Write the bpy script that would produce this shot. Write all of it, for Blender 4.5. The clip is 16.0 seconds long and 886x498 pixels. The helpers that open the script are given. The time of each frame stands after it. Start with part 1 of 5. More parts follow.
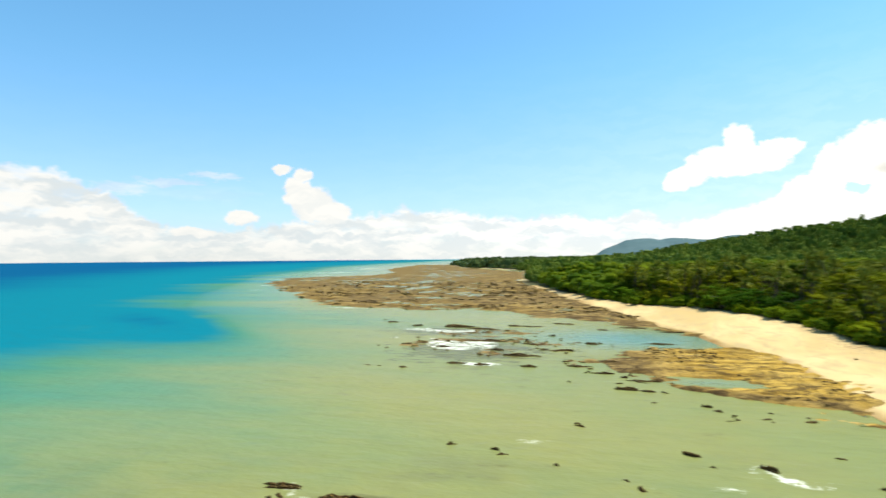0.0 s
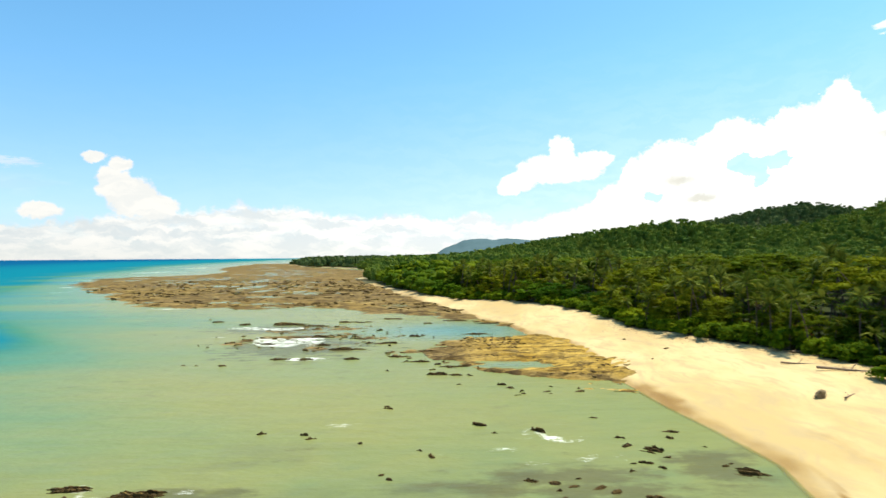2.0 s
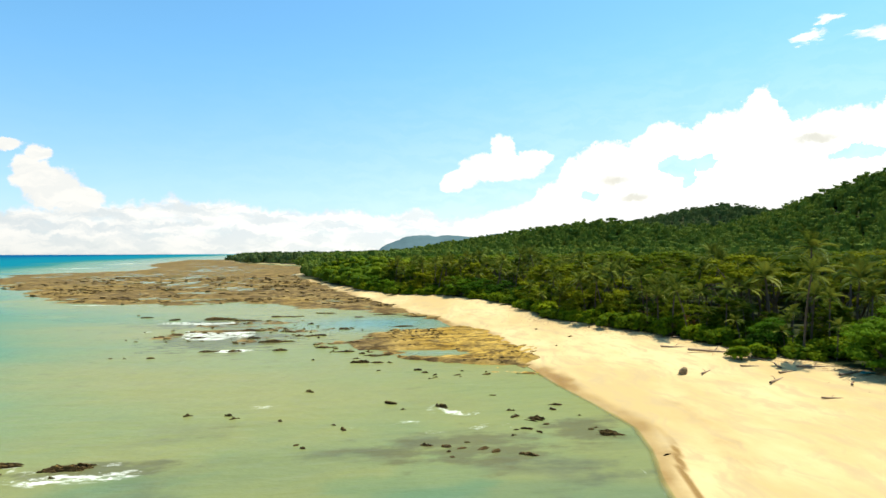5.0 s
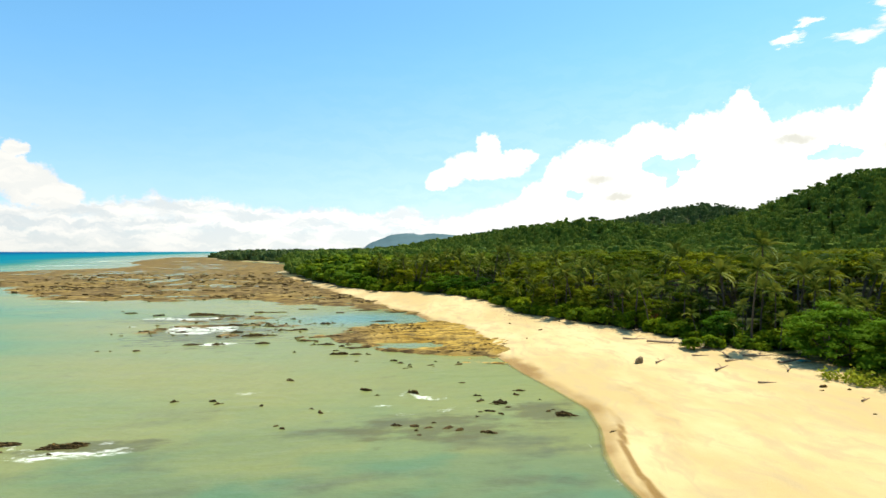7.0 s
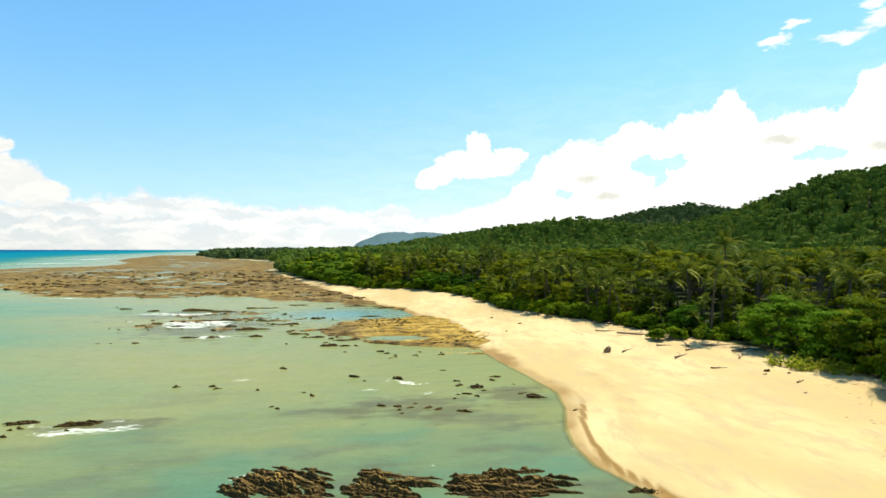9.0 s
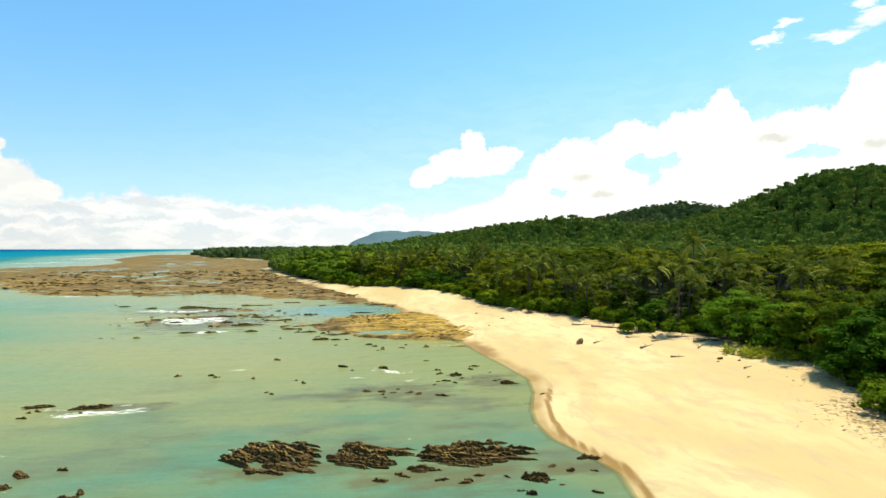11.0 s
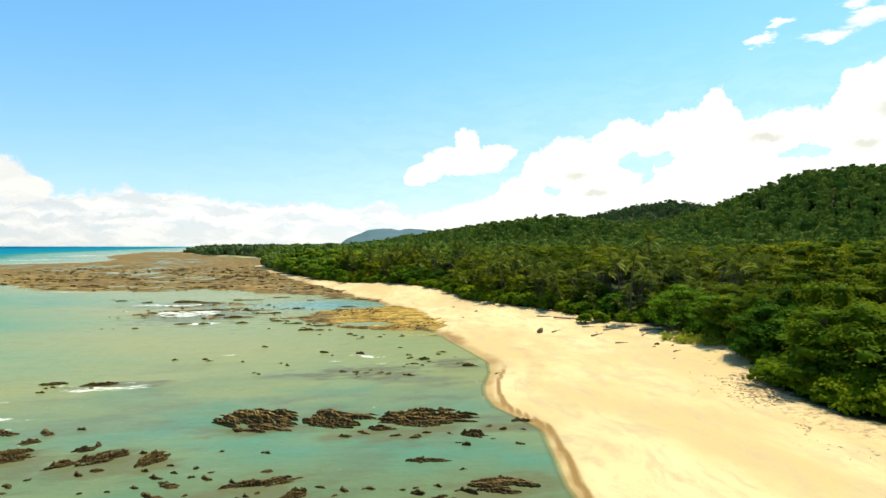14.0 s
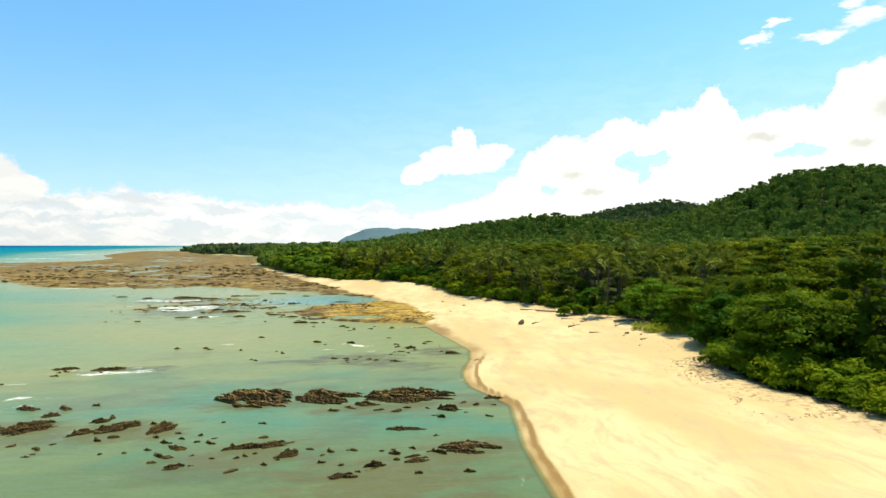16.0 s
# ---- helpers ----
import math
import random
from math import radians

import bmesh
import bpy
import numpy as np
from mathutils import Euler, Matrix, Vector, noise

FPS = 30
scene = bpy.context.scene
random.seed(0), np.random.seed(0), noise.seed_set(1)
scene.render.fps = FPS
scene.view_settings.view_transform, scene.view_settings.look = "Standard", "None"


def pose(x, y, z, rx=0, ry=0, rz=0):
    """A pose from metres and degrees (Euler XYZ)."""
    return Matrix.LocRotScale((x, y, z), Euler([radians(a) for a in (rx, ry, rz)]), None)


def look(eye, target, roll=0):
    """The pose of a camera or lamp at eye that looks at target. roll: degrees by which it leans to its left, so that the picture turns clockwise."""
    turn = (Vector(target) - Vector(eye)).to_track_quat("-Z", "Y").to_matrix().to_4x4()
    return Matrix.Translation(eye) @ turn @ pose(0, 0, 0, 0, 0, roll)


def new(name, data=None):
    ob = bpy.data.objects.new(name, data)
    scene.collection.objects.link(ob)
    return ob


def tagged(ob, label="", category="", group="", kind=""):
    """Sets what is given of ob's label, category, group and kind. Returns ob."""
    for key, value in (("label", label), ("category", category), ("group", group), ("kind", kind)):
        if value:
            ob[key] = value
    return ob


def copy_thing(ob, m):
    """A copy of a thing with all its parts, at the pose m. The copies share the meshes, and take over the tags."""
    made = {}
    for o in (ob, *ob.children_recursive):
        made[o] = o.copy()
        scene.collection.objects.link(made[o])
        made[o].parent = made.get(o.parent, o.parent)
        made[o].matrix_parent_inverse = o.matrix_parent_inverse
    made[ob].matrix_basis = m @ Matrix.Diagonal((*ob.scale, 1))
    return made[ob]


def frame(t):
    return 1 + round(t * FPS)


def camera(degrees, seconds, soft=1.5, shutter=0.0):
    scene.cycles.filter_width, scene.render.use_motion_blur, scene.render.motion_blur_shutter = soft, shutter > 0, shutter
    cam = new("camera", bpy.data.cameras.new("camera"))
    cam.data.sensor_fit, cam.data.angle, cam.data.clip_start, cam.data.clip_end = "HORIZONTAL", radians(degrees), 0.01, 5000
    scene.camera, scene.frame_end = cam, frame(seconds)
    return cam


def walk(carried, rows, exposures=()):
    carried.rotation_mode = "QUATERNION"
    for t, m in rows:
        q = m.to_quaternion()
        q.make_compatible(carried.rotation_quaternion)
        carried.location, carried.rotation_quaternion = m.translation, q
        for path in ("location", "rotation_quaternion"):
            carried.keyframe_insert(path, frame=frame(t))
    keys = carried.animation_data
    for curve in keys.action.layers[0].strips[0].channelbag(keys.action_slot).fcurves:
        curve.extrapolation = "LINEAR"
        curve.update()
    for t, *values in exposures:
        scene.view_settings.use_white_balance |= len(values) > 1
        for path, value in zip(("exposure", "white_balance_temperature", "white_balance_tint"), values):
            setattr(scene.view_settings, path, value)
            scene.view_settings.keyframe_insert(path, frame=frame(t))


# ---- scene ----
cam = camera(77.2, 16.0, shutter=0.8)
PATH = [
    (0, (-6.216, 41.891, 16.399), (-6.696, 43.832, 16.43), -0.5),
    (0.5, (-5.216, 41.448, 16.142), (-5.533, 43.422, 16.173), -0.4),
    (1, (-4.265, 41.048, 16.015), (-4.442, 43.04, 16.042), -0.5),
    (1.5, (-3.447, 39.886, 16.022), (-3.47, 41.885, 16.047), -0.5),
    (2, (-2.852, 38.776, 16.035), (-2.777, 40.775, 16.058), -0.4),
    (2.5, (-2.097, 37.724, 16.017), (-1.998, 39.722, 16.038), -0.4),
    (3, (-1.526, 36.714, 16.033), (-1.392, 38.709, 16.052), -0.3),
    (3.5, (-1.091, 35.677, 16.043), (-0.904, 37.668, 16.059), -0.3),
    (4, (-0.774, 34.566, 16.101), (-0.546, 36.553, 16.114), -0.3),
    (6.5, (0.324, 28.944, 15.893), (0.648, 30.918, 15.898), 0.0),
    (7, (0.523, 27.854, 15.878), (0.857, 29.826, 15.881), -0.0),
    (7.5, (0.504, 26.63, 15.817), (0.849, 28.6, 15.82), 0.1),
    (8, (0.525, 25.283, 15.803), (0.881, 27.252, 15.803), 0.0),
    (8.5, (0.507, 23.976, 15.754), (0.871, 25.943, 15.753), 0.0),
    (9, (0.534, 22.522, 15.722), (0.904, 24.488, 15.72), 0.1),
    (11.5, (1.445, 15.536, 15.8), (1.836, 17.497, 15.791), 0.0),
    (12, (1.723, 14.043, 15.855), (2.117, 16.004, 15.844), 0.1),
    (12.5, (1.968, 12.644, 15.837), (2.366, 14.604, 15.826), 0.1),
    (13, (2.297, 11.19, 15.825), (2.699, 13.149, 15.814), 0.1),
    (13.5, (2.479, 9.652, 15.786), (2.887, 11.61, 15.773), 0.2),
    (14, (2.797, 8.23, 15.753), (3.207, 10.188, 15.739), 0.1),
    (14.5, (2.983, 6.812, 15.684), (3.397, 8.769, 15.67), 0.2),
    (15, (3.152, 5.385, 15.606), (3.569, 7.341, 15.591), 0.2),
    (15.5, (3.231, 3.938, 15.49), (3.651, 5.894, 15.474), 0.1),
    (16, (3.37, 2.627, 15.307), (3.791, 4.582, 15.29), 0.1),
]
walk(cam, [(t, look(eye, target, roll)) for t, eye, target, roll in PATH], exposures=((0.0, 0.55), (16.0, 0.55)))

# ---------------------------------------------------------------- sun, sky and clouds
SUN_AZ, SUN_EL = 66.0, 67.0          # degrees clockwise from +y, and above the sea
sun_way = Vector((math.sin(radians(SUN_AZ)) * math.cos(radians(SUN_EL)), math.cos(radians(SUN_AZ)) * math.cos(radians(SUN_EL)), math.sin(radians(SUN_EL))))
sun = new("sun", bpy.data.lights.new("sun", "SUN"))
sun.data.energy, sun.data.angle, sun.data.color = 5.0, radians(0.55), (1.0, 0.90, 0.72)
sun.matrix_world = look(sun_way * 500, (0, 0, 0))

SKY_STRENGTH = 0.125


class Nodes:
    """Short hand for building a node tree."""

    def __init__(self, tree):
        self.tree = tree
        tree.nodes.clear()

    def add(self, kind, inputs=None, **settings):
        n = self.tree.nodes.new(kind)
        for key, value in settings.items():
            setattr_named(n, key, value)
        for key, value in (inputs or {}).items():
            self.put(n.inputs[key], value)
        return n

    def put(self, socket, value):
        if isinstance(value, bpy.types.NodeSocket):
            self.tree.links.new(value, socket)
        elif isinstance(value, (tuple, list)) and len(value) == 3 and socket.type == "RGBA":
            socket.default_value = (*value, 1)
        else:
            socket.default_value = value

    def math(self, op, a, b=0.0, c=0.0, clamp=False):
        n = self.tree.nodes.new("ShaderNodeMath")
        n.operation, n.use_clamp = op, clamp
        for k, v in enumerate((a, b, c)):
            self.put(n.inputs[k], v)
        return n.outputs[0]

    def vec(self, op, a, b=(0, 0, 0)):
        n = self.tree.nodes.new("ShaderNodeVectorMath")
        n.operation = op
        self.put(n.inputs[0], a)
        self.put(n.inputs[1], b)
        return n.outputs["Value"] if op == "LENGTH" else n.outputs[0]

    def noise(self, vector, scale, detail=4.0, rough=0.55, colour=False):
        n = self.add("ShaderNodeTexNoise", {"Vector": vector, "Scale": scale, "Detail": detail, "Roughness": rough})
        return n.outputs["Color" if colour else "Fac"]

    def ramp(self, fac, lo, hi, a=0.0, b=1.0):
        n = self.add("ShaderNodeMapRange", {"Value": fac, "From Min": lo, "From Max": hi, "To Min": a, "To Max": b})
        n.interpolation_type = "SMOOTHSTEP"
        return n.outputs[0]

    def mix(self, fac, a, b, blend="MIX"):
        n = self.tree.nodes.new("ShaderNodeMix")
        n.data_type, n.blend_type = "RGBA", blend
        self.put(n.inputs[0], fac)
        self.put(n.inputs[6], a)
        self.put(n.inputs[7], b)
        return n.outputs[2]

    def attr(self, name):
        n = self.tree.nodes.new("ShaderNodeAttribute")
        n.attribute_name = name
        return n.outputs["Fac"]


def setattr_named(node, key, value):
    """The few node settings used below."""
    if key == "sky_type":
        node.sky_type = value
    elif key == "sun_elevation":
        node.sun_elevation = value
    elif key == "sun_rotation":
        node.sun_rotation = value
    elif key == "sun_disc":
        node.sun_disc = value


# the tops of the cumulus inland and of the bank over the sea: azimuth and elevation, in degrees
INLAND_TOP = ((8, 0.0), (9.5, 3.4), (15.7, 5.0), (19.5, 7.4), (20.9, 9.2), (23.4, 10.9), (26.8, 10.7), (28.3, 12.2), (30.8, 12.4), (32.5, 11.4), (33.6, 12.8), (36.3, 12.9), (37.6, 15.0), (38.6, 14.8), (40.0, 12.0), (40.6, 11.4),
              (43.1, 12.0), (46.6, 12.2), (47.6, 14.6), (50.0, 14.8), (54.0, 16.0), (60, 12.5), (74, 0.0))
SEA_TOP = ((-62, 7.0), (-52.5, 8.2), (-48.6, 7.8), (-45.4, 6.4), (-43.5, 4.8), (-40.0, 3.2), (-35.5, 3.0), (-31.5, 3.4), (-28.0, 4.2), (-23.6, 4.4), (-19.4, 4.8), (-17.9, 5.8), (-16.3, 4.6), (-14.2, 5.2), (-10.7, 4.6), (-5.5, 4.2),
           (-2.0, 4.6), (1.2, 3.8), (5.2, 4.6), (8.1, 3.9), (14, 3.6), (26, 2.0))
# lone clouds: azimuth, elevation, half width, half height
CUMULUS_SMALL = ((14.3, 9.9, 1.5, 2.1), (12.2, 8.5, 2.8, 1.6), (17.5, 9.3, 2.0, 1.1), (15.4, 8.4, 3.2, 1.5), (10.0, 7.4, 2.2, 1.1), (8.9, 6.7, 1.4, 0.8),
                 (-30.0, 8.9, 1.2, 0.5), (-28.0, 8.3, 1.0, 0.8), (-28.9, 7.3, 1.1, 1.1), (-28.2, 6.2, 1.7, 1.7), (-27.0, 5.4, 2.6, 1.9), (-25.3, 4.6, 2.4, 1.4), (-33.8, 4.0, 1.9, 0.8), (-38.2, 2.6, 2.4, 0.5))
CIRRUS = ((41.6, 17.7, 1.5, 0.5), (42.8, 18.9, 1.2, 0.4), (46.6, 17.3, 2.3, 0.55), (49.4, 18.1, 2.2, 0.8), (48.6, 19.3, 1.6, 0.5), (53.0, 18.9, 2.8, 1.0),
          (-44.0, 6.5, 3.2, 0.7), (-40.0, 7.2, 3.4, 0.5), (-36.0, 7.9, 3.4, 0.4))

world = bpy.data.worlds.new("sky")
scene.world = world
world.use_nodes = True
N = Nodes(world.node_tree)
way = N.add("ShaderNodeTexCoord").outputs["Generated"]
parts_xyz = N.add("ShaderNodeSeparateXYZ", {0: way})
az = N.math("MULTIPLY", N.math("ARCTAN2", parts_xyz.outputs[0], parts_xyz.outputs[1]), 180 / math.pi)
el = N.math("MULTIPLY", N.math("ARCSINE", parts_xyz.outputs[2]), 180 / math.pi)
flat = N.add("ShaderNodeCombineXYZ", {0: az, 1: el, 2: 0.0}).outputs[0]
puffs = N.noise(flat, 0.55, 8.0, 0.62, colour=True)
fine = N.noise(flat, 1.7, 6.0, 0.62)
swirl = N.vec("SUBTRACT", puffs, (0.5, 0.5, 0.5))
warped = N.vec("ADD", flat, N.vec("MULTIPLY", swirl, (2.6, 2.2, 0.0)))


def cloud_mass(blobs, spot):
    best = None
    for a, e, ra, re in blobs:
        r = N.vec("LENGTH", N.vec("MULTIPLY", N.vec("SUBTRACT", spot, (a, e, 0)), (1 / ra, 1 / re, 0)))
        one = N.math("SUBTRACT", 1.0, r)
        best = one if best is None else N.math("MAXIMUM", best, one)
    return best


def cloud_top(points, where):
    """Height of a cloud's outline at each azimuth, in degrees."""
    n = N.tree.nodes.new("ShaderNodeValToRGB")
    lo, hi = points[0][0], points[-1][0]
    stops = n.color_ramp.elements
    while len(stops) < len(points):
        stops.new(0.5)
    for k, (a, e) in enumerate(points):
        stops[k].position = (a - lo) / (hi - lo)
        stops[k].color = (e / 20, e / 20, e / 20, 1)
    N.put(n.inputs[0], N.math("DIVIDE", N.math("SUBTRACT", where, lo), hi - lo))
    return N.math("MULTIPLY", n.outputs[0], 20.0)


bent = N.add("ShaderNodeSeparateXYZ", {0: warped})
inland = N.math("MULTIPLY", N.math("SUBTRACT", cloud_top(INLAND_TOP, bent.outputs[0]), bent.outputs[1]), 0.42)
small = cloud_mass(CUMULUS_SMALL, N.vec("ADD", flat, N.vec("MULTIPLY", swirl, (1.7, 1.5, 0.0))))
body = N.math("MAXIMUM", inland, small)
gap = cloud_mass(((31.0, 7.9, 1.9, 1.2), (33.3, 8.2, 1.6, 0.7), (31.9, 6.7, 0.9, 0.9), (45.0, 8.0, 2.6, 0.6), (23.0, 5.4, 1.2, 0.5)), warped)
body = N.math("SUBTRACT", body, N.math("MULTIPLY", N.math("MAXIMUM", gap, 0.0), 9.0))
thick = N.ramp(N.math("ADD", body, N.math("MULTIPLY", N.math("SUBTRACT", fine, 0.5), 0.55)), -0.04, 0.26)
# the long bank over the sea's edge, and cirrus veils
sea_bank = N.math("MULTIPLY", N.math("SUBTRACT", cloud_top(SEA_TOP, bent.outputs[0]), bent.outputs[1]), 0.6)
lumps = N.noise(N.vec("MULTIPLY", flat, (0.38, 1.0, 1.0)), 0.75, 6.0, 0.6)
bank = N.math("MULTIPLY", N.ramp(N.math("ADD", sea_bank, N.math("MULTIPLY", N.math("SUBTRACT", fine, 0.5), 0.7)), -0.1, 0.42), N.ramp(lumps, 0.28, 0.52, 0.72, 1.0))
veil = N.math("MULTIPLY", N.ramp(N.noise(N.vec("MULTIPLY", flat, (0.10, 0.45, 1.0)), 0.6, 4.0, 0.6), 0.48, 0.78, 0.0, 0.30), N.ramp(el, 13.0, 3.0))
shreds = N.noise(N.vec("MULTIPLY", flat, (0.5, 1.6, 1.0)), 0.9, 8.0, 0.68, colour=True)
wisps = cloud_mass(CIRRUS, N.vec("ADD", flat, N.vec("MULTIPLY", N.vec("SUBTRACT", shreds, (0.5, 0.5, 0.5)), (5.0, 2.0, 0.0))))
veil = N.math("MAXIMUM", veil, N.math("MULTIPLY", N.ramp(wisps, -0.1, 0.6), N.ramp(az, -34.0, 36.0, 0.5, 1.0)))
haze = N.math("MULTIPLY", N.ramp(el, 24.0, 3.0), N.ramp(az, -30.0, 45.0, 0.04, 0.30))
cover = N.math("MAXIMUM", N.math("MAXIMUM", thick, bank), N.math("MAXIMUM", veil, haze))
cover = N.math("MULTIPLY", cover, N.ramp(el, -0.6, 0.0))
sky = N.add("ShaderNodeTexSky", sky_type="NISHITA", sun_disc=False, sun_elevation=radians(SUN_EL), sun_rotation=radians(SUN_AZ))
sky.air_density, sky.dust_density, sky.ozone_density = 1.0, 0.9, 1.4
blue = N.add("ShaderNodeBackground", {"Color": N.mix(1.0, sky.outputs[0], N.mix(N.ramp(el, 3.0, 20.0), (0.78, 0.965, 1.22), (0.655, 1.11, 1.20)), "MULTIPLY"), "Strength": SKY_STRENGTH})
toward = N.ramp(az, -40.0, 28.0, 0.92, 1.14)
layers = N.noise(N.vec("ADD", N.vec("MULTIPLY", warped, (0.30, 1.3, 1.0)), (7.0, 3.0, 0.0)), 0.75, 5.0, 0.55)
cloud_colour = N.mix(N.ramp(layers, 0.40, 0.60), (0.76, 0.82, 0.83), (1.0, 0.995, 0.945))
cloud_colour = N.mix(N.math("MULTIPLY", thick, 0.6), cloud_colour, (1.0, 0.985, 0.925))
cloud_colour = N.mix(N.ramp(el, 2.2, 0.0, 0.0, 0.45), cloud_colour, (0.83, 0.85, 0.80))
hollow = cloud_mass(((25.3, 6.9, 1.7, 0.8), (27.2, 5.2, 1.6, 0.5), (42.0, 9.6, 2.2, 0.6), (49.0, 8.4, 2.0, 0.8), (51.0, 11.0, 2.0, 1.4)), warped)
cloud_colour = N.mix(N.ramp(hollow, 0.0, 0.8, 0.0, 0.7), cloud_colour, (0.60, 0.59, 0.50))
white = N.add("ShaderNodeBackground", {"Color": cloud_colour, "Strength": N.math("MULTIPLY", toward, 0.74)})
blend = N.add("ShaderNodeMixShader", {0: cover, 1: blue.outputs[0], 2: white.outputs[0]})
N.add("ShaderNodeOutputWorld", {0: blend.outputs[0]})

# ---------------------------------------------------------------- the lie of the land
table = np.random.RandomState(5).rand(256, 256)


def lattice(x, y):
    i, j = np.floor(x).astype(int), np.floor(y).astype(int)
    u, v = x - i, y - j
    u, v = u * u * (3 - 2 * u), v * v * (3 - 2 * v)
    a, b = table[i & 255, j & 255], table[(i + 1) & 255, j & 255]
    c, d = table[i & 255, (j + 1) & 255], table[(i + 1) & 255, (j + 1) & 255]
    return (a * (1 - u) + b * u) * (1 - v) + (c * (1 - u) + d * u) * v


def fbm(x, y, octaves=4):
    """Layered value noise, about -0.5 to 0.5."""
    total, amp, norm = 0.0, 1.0, 0.0
    for k in range(octaves):
        total, norm = total + amp * (lattice(x * 2**k + 17.3 * k, y * 2**k + 9.1 * k) - 0.5), norm + amp
        amp *= 0.55
    return total / norm * 1.6


def ease(a, lo, hi):
    s = np.clip((a - lo) / (hi - lo), 0, 1)
    return s * s * (3 - 2 * s)


# x of the water's edge, of the foot of the woods and of the shelf's rim, along y
EDGE_Y = (-700, -100, 0, 34, 42, 47.5, 52.5, 55.5, 60, 64, 68, 74, 80, 88, 96, 108, 125, 141, 149, 166, 178, 205, 238, 289, 385, 420, 500, 640, 730, 800, 895, 1050, 1270, 1600, 2600)
EDGE_X = (-80, 4, 15, 17.4, 18.5, 19.8, 21.0, 20.5, 19.1, 19.3, 20.3, 22.8, 24.3, 23.8, 22.9, 22.3, 23.2, 23.3, 18.5, 16.2, 11.5, 4.5, -4, -17, -41, -48, -50, -56, -84, -112, -184, -240, -280, -330, 300)
WOOD_Y = (-700, -100, 0, 36, 43, 50, 53, 57, 63, 70, 80, 90, 96, 104, 109, 122, 141, 167, 190, 204, 220, 264, 319, 380, 420, 480, 560, 640, 730, 800, 895, 1050, 1270, 1600, 2600)
WOOD_X = (-20, 43, 43.5, 42, 39.8, 41.2, 42.8, 46, 50, 53, 53.5, 52.2, 49.2, 47.5, 46.2, 41, 35.8, 34.4, 27.0, 18.8, 9.5, -4.8, -21.5, -37, -43, -45, -47, -53, -81, -109, -181, -236, -276, -326, 310)
RIM_Y = (-700, 60, 97, 112, 138, 177, 207, 276, 420, 480, 624, 710, 1004, 1436, 2263, 5000)
RIM_X = (-96, -80, -72, -74, -79, -95, -124, -168, -236, -270, -315, -330, -436, -503, -590, -900)


def edge(y):
    return np.interp(y, EDGE_Y, EDGE_X)


def wood(y):
    return np.interp(y, WOOD_Y, WOOD_X)


def rim(y):
    return np.interp(y, RIM_Y, RIM_X)


HILLS = ((594, 446, 67, 135, 123), (438, 447, 34, 71, 90), (694, 1050, 92, 177, 154), (261, 593, 26, 66, 55), (343, 811, 27, 141, 86), (204, 701, 18, 80, 74))


def hills(x, y):
    z = 0
    for cx, cy, h, sx, sy in HILLS:
        z = z + h * np.exp(-0.5 * ((x - cx) / sx) ** 2 - 0.5 * ((y - cy) / sy) ** 2)
    inland = np.clip((x - wood(y)) / 120, 0, 1)
    return z * inland + inland * fbm(x / 90, y / 90) * np.minimum(9, 2 + z * 0.12)


def ground_z(x, y):
    """Height of sand, seabed and land."""
    d = x - edge(y)
    width = np.maximum(wood(y) - edge(y), 1.0)
    s = d / width
    beach = 3.0 * np.clip(width / 16, 0.2, 1) * np.clip(s, 0, 1) ** 0.8 + 0.10 * fbm(x / 7, y / 7, 3) * np.clip(d / 4, 0, 1)
    # a low scarp where the waves have cut the sand
    beach = beach + 0.10 * ease(d, 0.5, 1.2) * ease(y, 20, 34) * ease(-y, -84, -70)
    inland = np.clip(d - width, 0, 400)
    land = beach + 0.004 * inland + hills(x, y)
    sea = -1.6 * (1 - np.exp(np.minimum(d, 0) / 24)) - 5 * ease(rim(y) - x, -10, 80) + 0.12 * fbm(x / 5, y / 5, 3)
    return np.where(d > 0, land, np.minimum(sea * ease(-d, 0, 2.5), np.maximum(0.07 * d, -0.4)))


def inside(x, y, corners):
    """Signed distance to a polygon, positive inside."""
    best, within = np.full(np.shape(x), 1e9), np.zeros(np.shape(x), bool)
    for (ax, ay), (bx, by) in zip(corners, corners[1:] + corners[:1]):
        s = np.clip(((x - ax) * (bx - ax) + (y - ay) * (by - ay)) / ((bx - ax) ** 2 + (by - ay) ** 2), 0, 1)
        best = np.minimum(best, np.hypot(x - ax - s * (bx - ax), y - ay - s * (by - ay)))
        cross = (ay > y) != (by > y)
        within ^= cross & (x < (bx - ax) * (y - ay) / (by - ay + 1e-9) + ax)
    return np.where(within, best, -best)


FLAT_CORNERS = [(24, 158), (10, 172), (-3, 183), (-20, 203), (-39, 218), (-56, 213), (-76, 219), (-103, 233), (-152, 296), (-216, 384), (-246, 470),
                (-196, 540), (-214, 640), (-276, 800), (-318, 1000), (-360, 1250), (-260, 1290), (-190, 900), (-60, 640), (-46, 420), (-38, 380), (-14, 290), (0, 236), (8, 205), (15, 180)]
LEDGE_CORNERS = [(1, 143), (-4, 134), (-3, 125), (7, 113), (14, 110.5), (24, 107), (27, 112), (25, 124), (25, 141), (19, 148), (5, 146)]


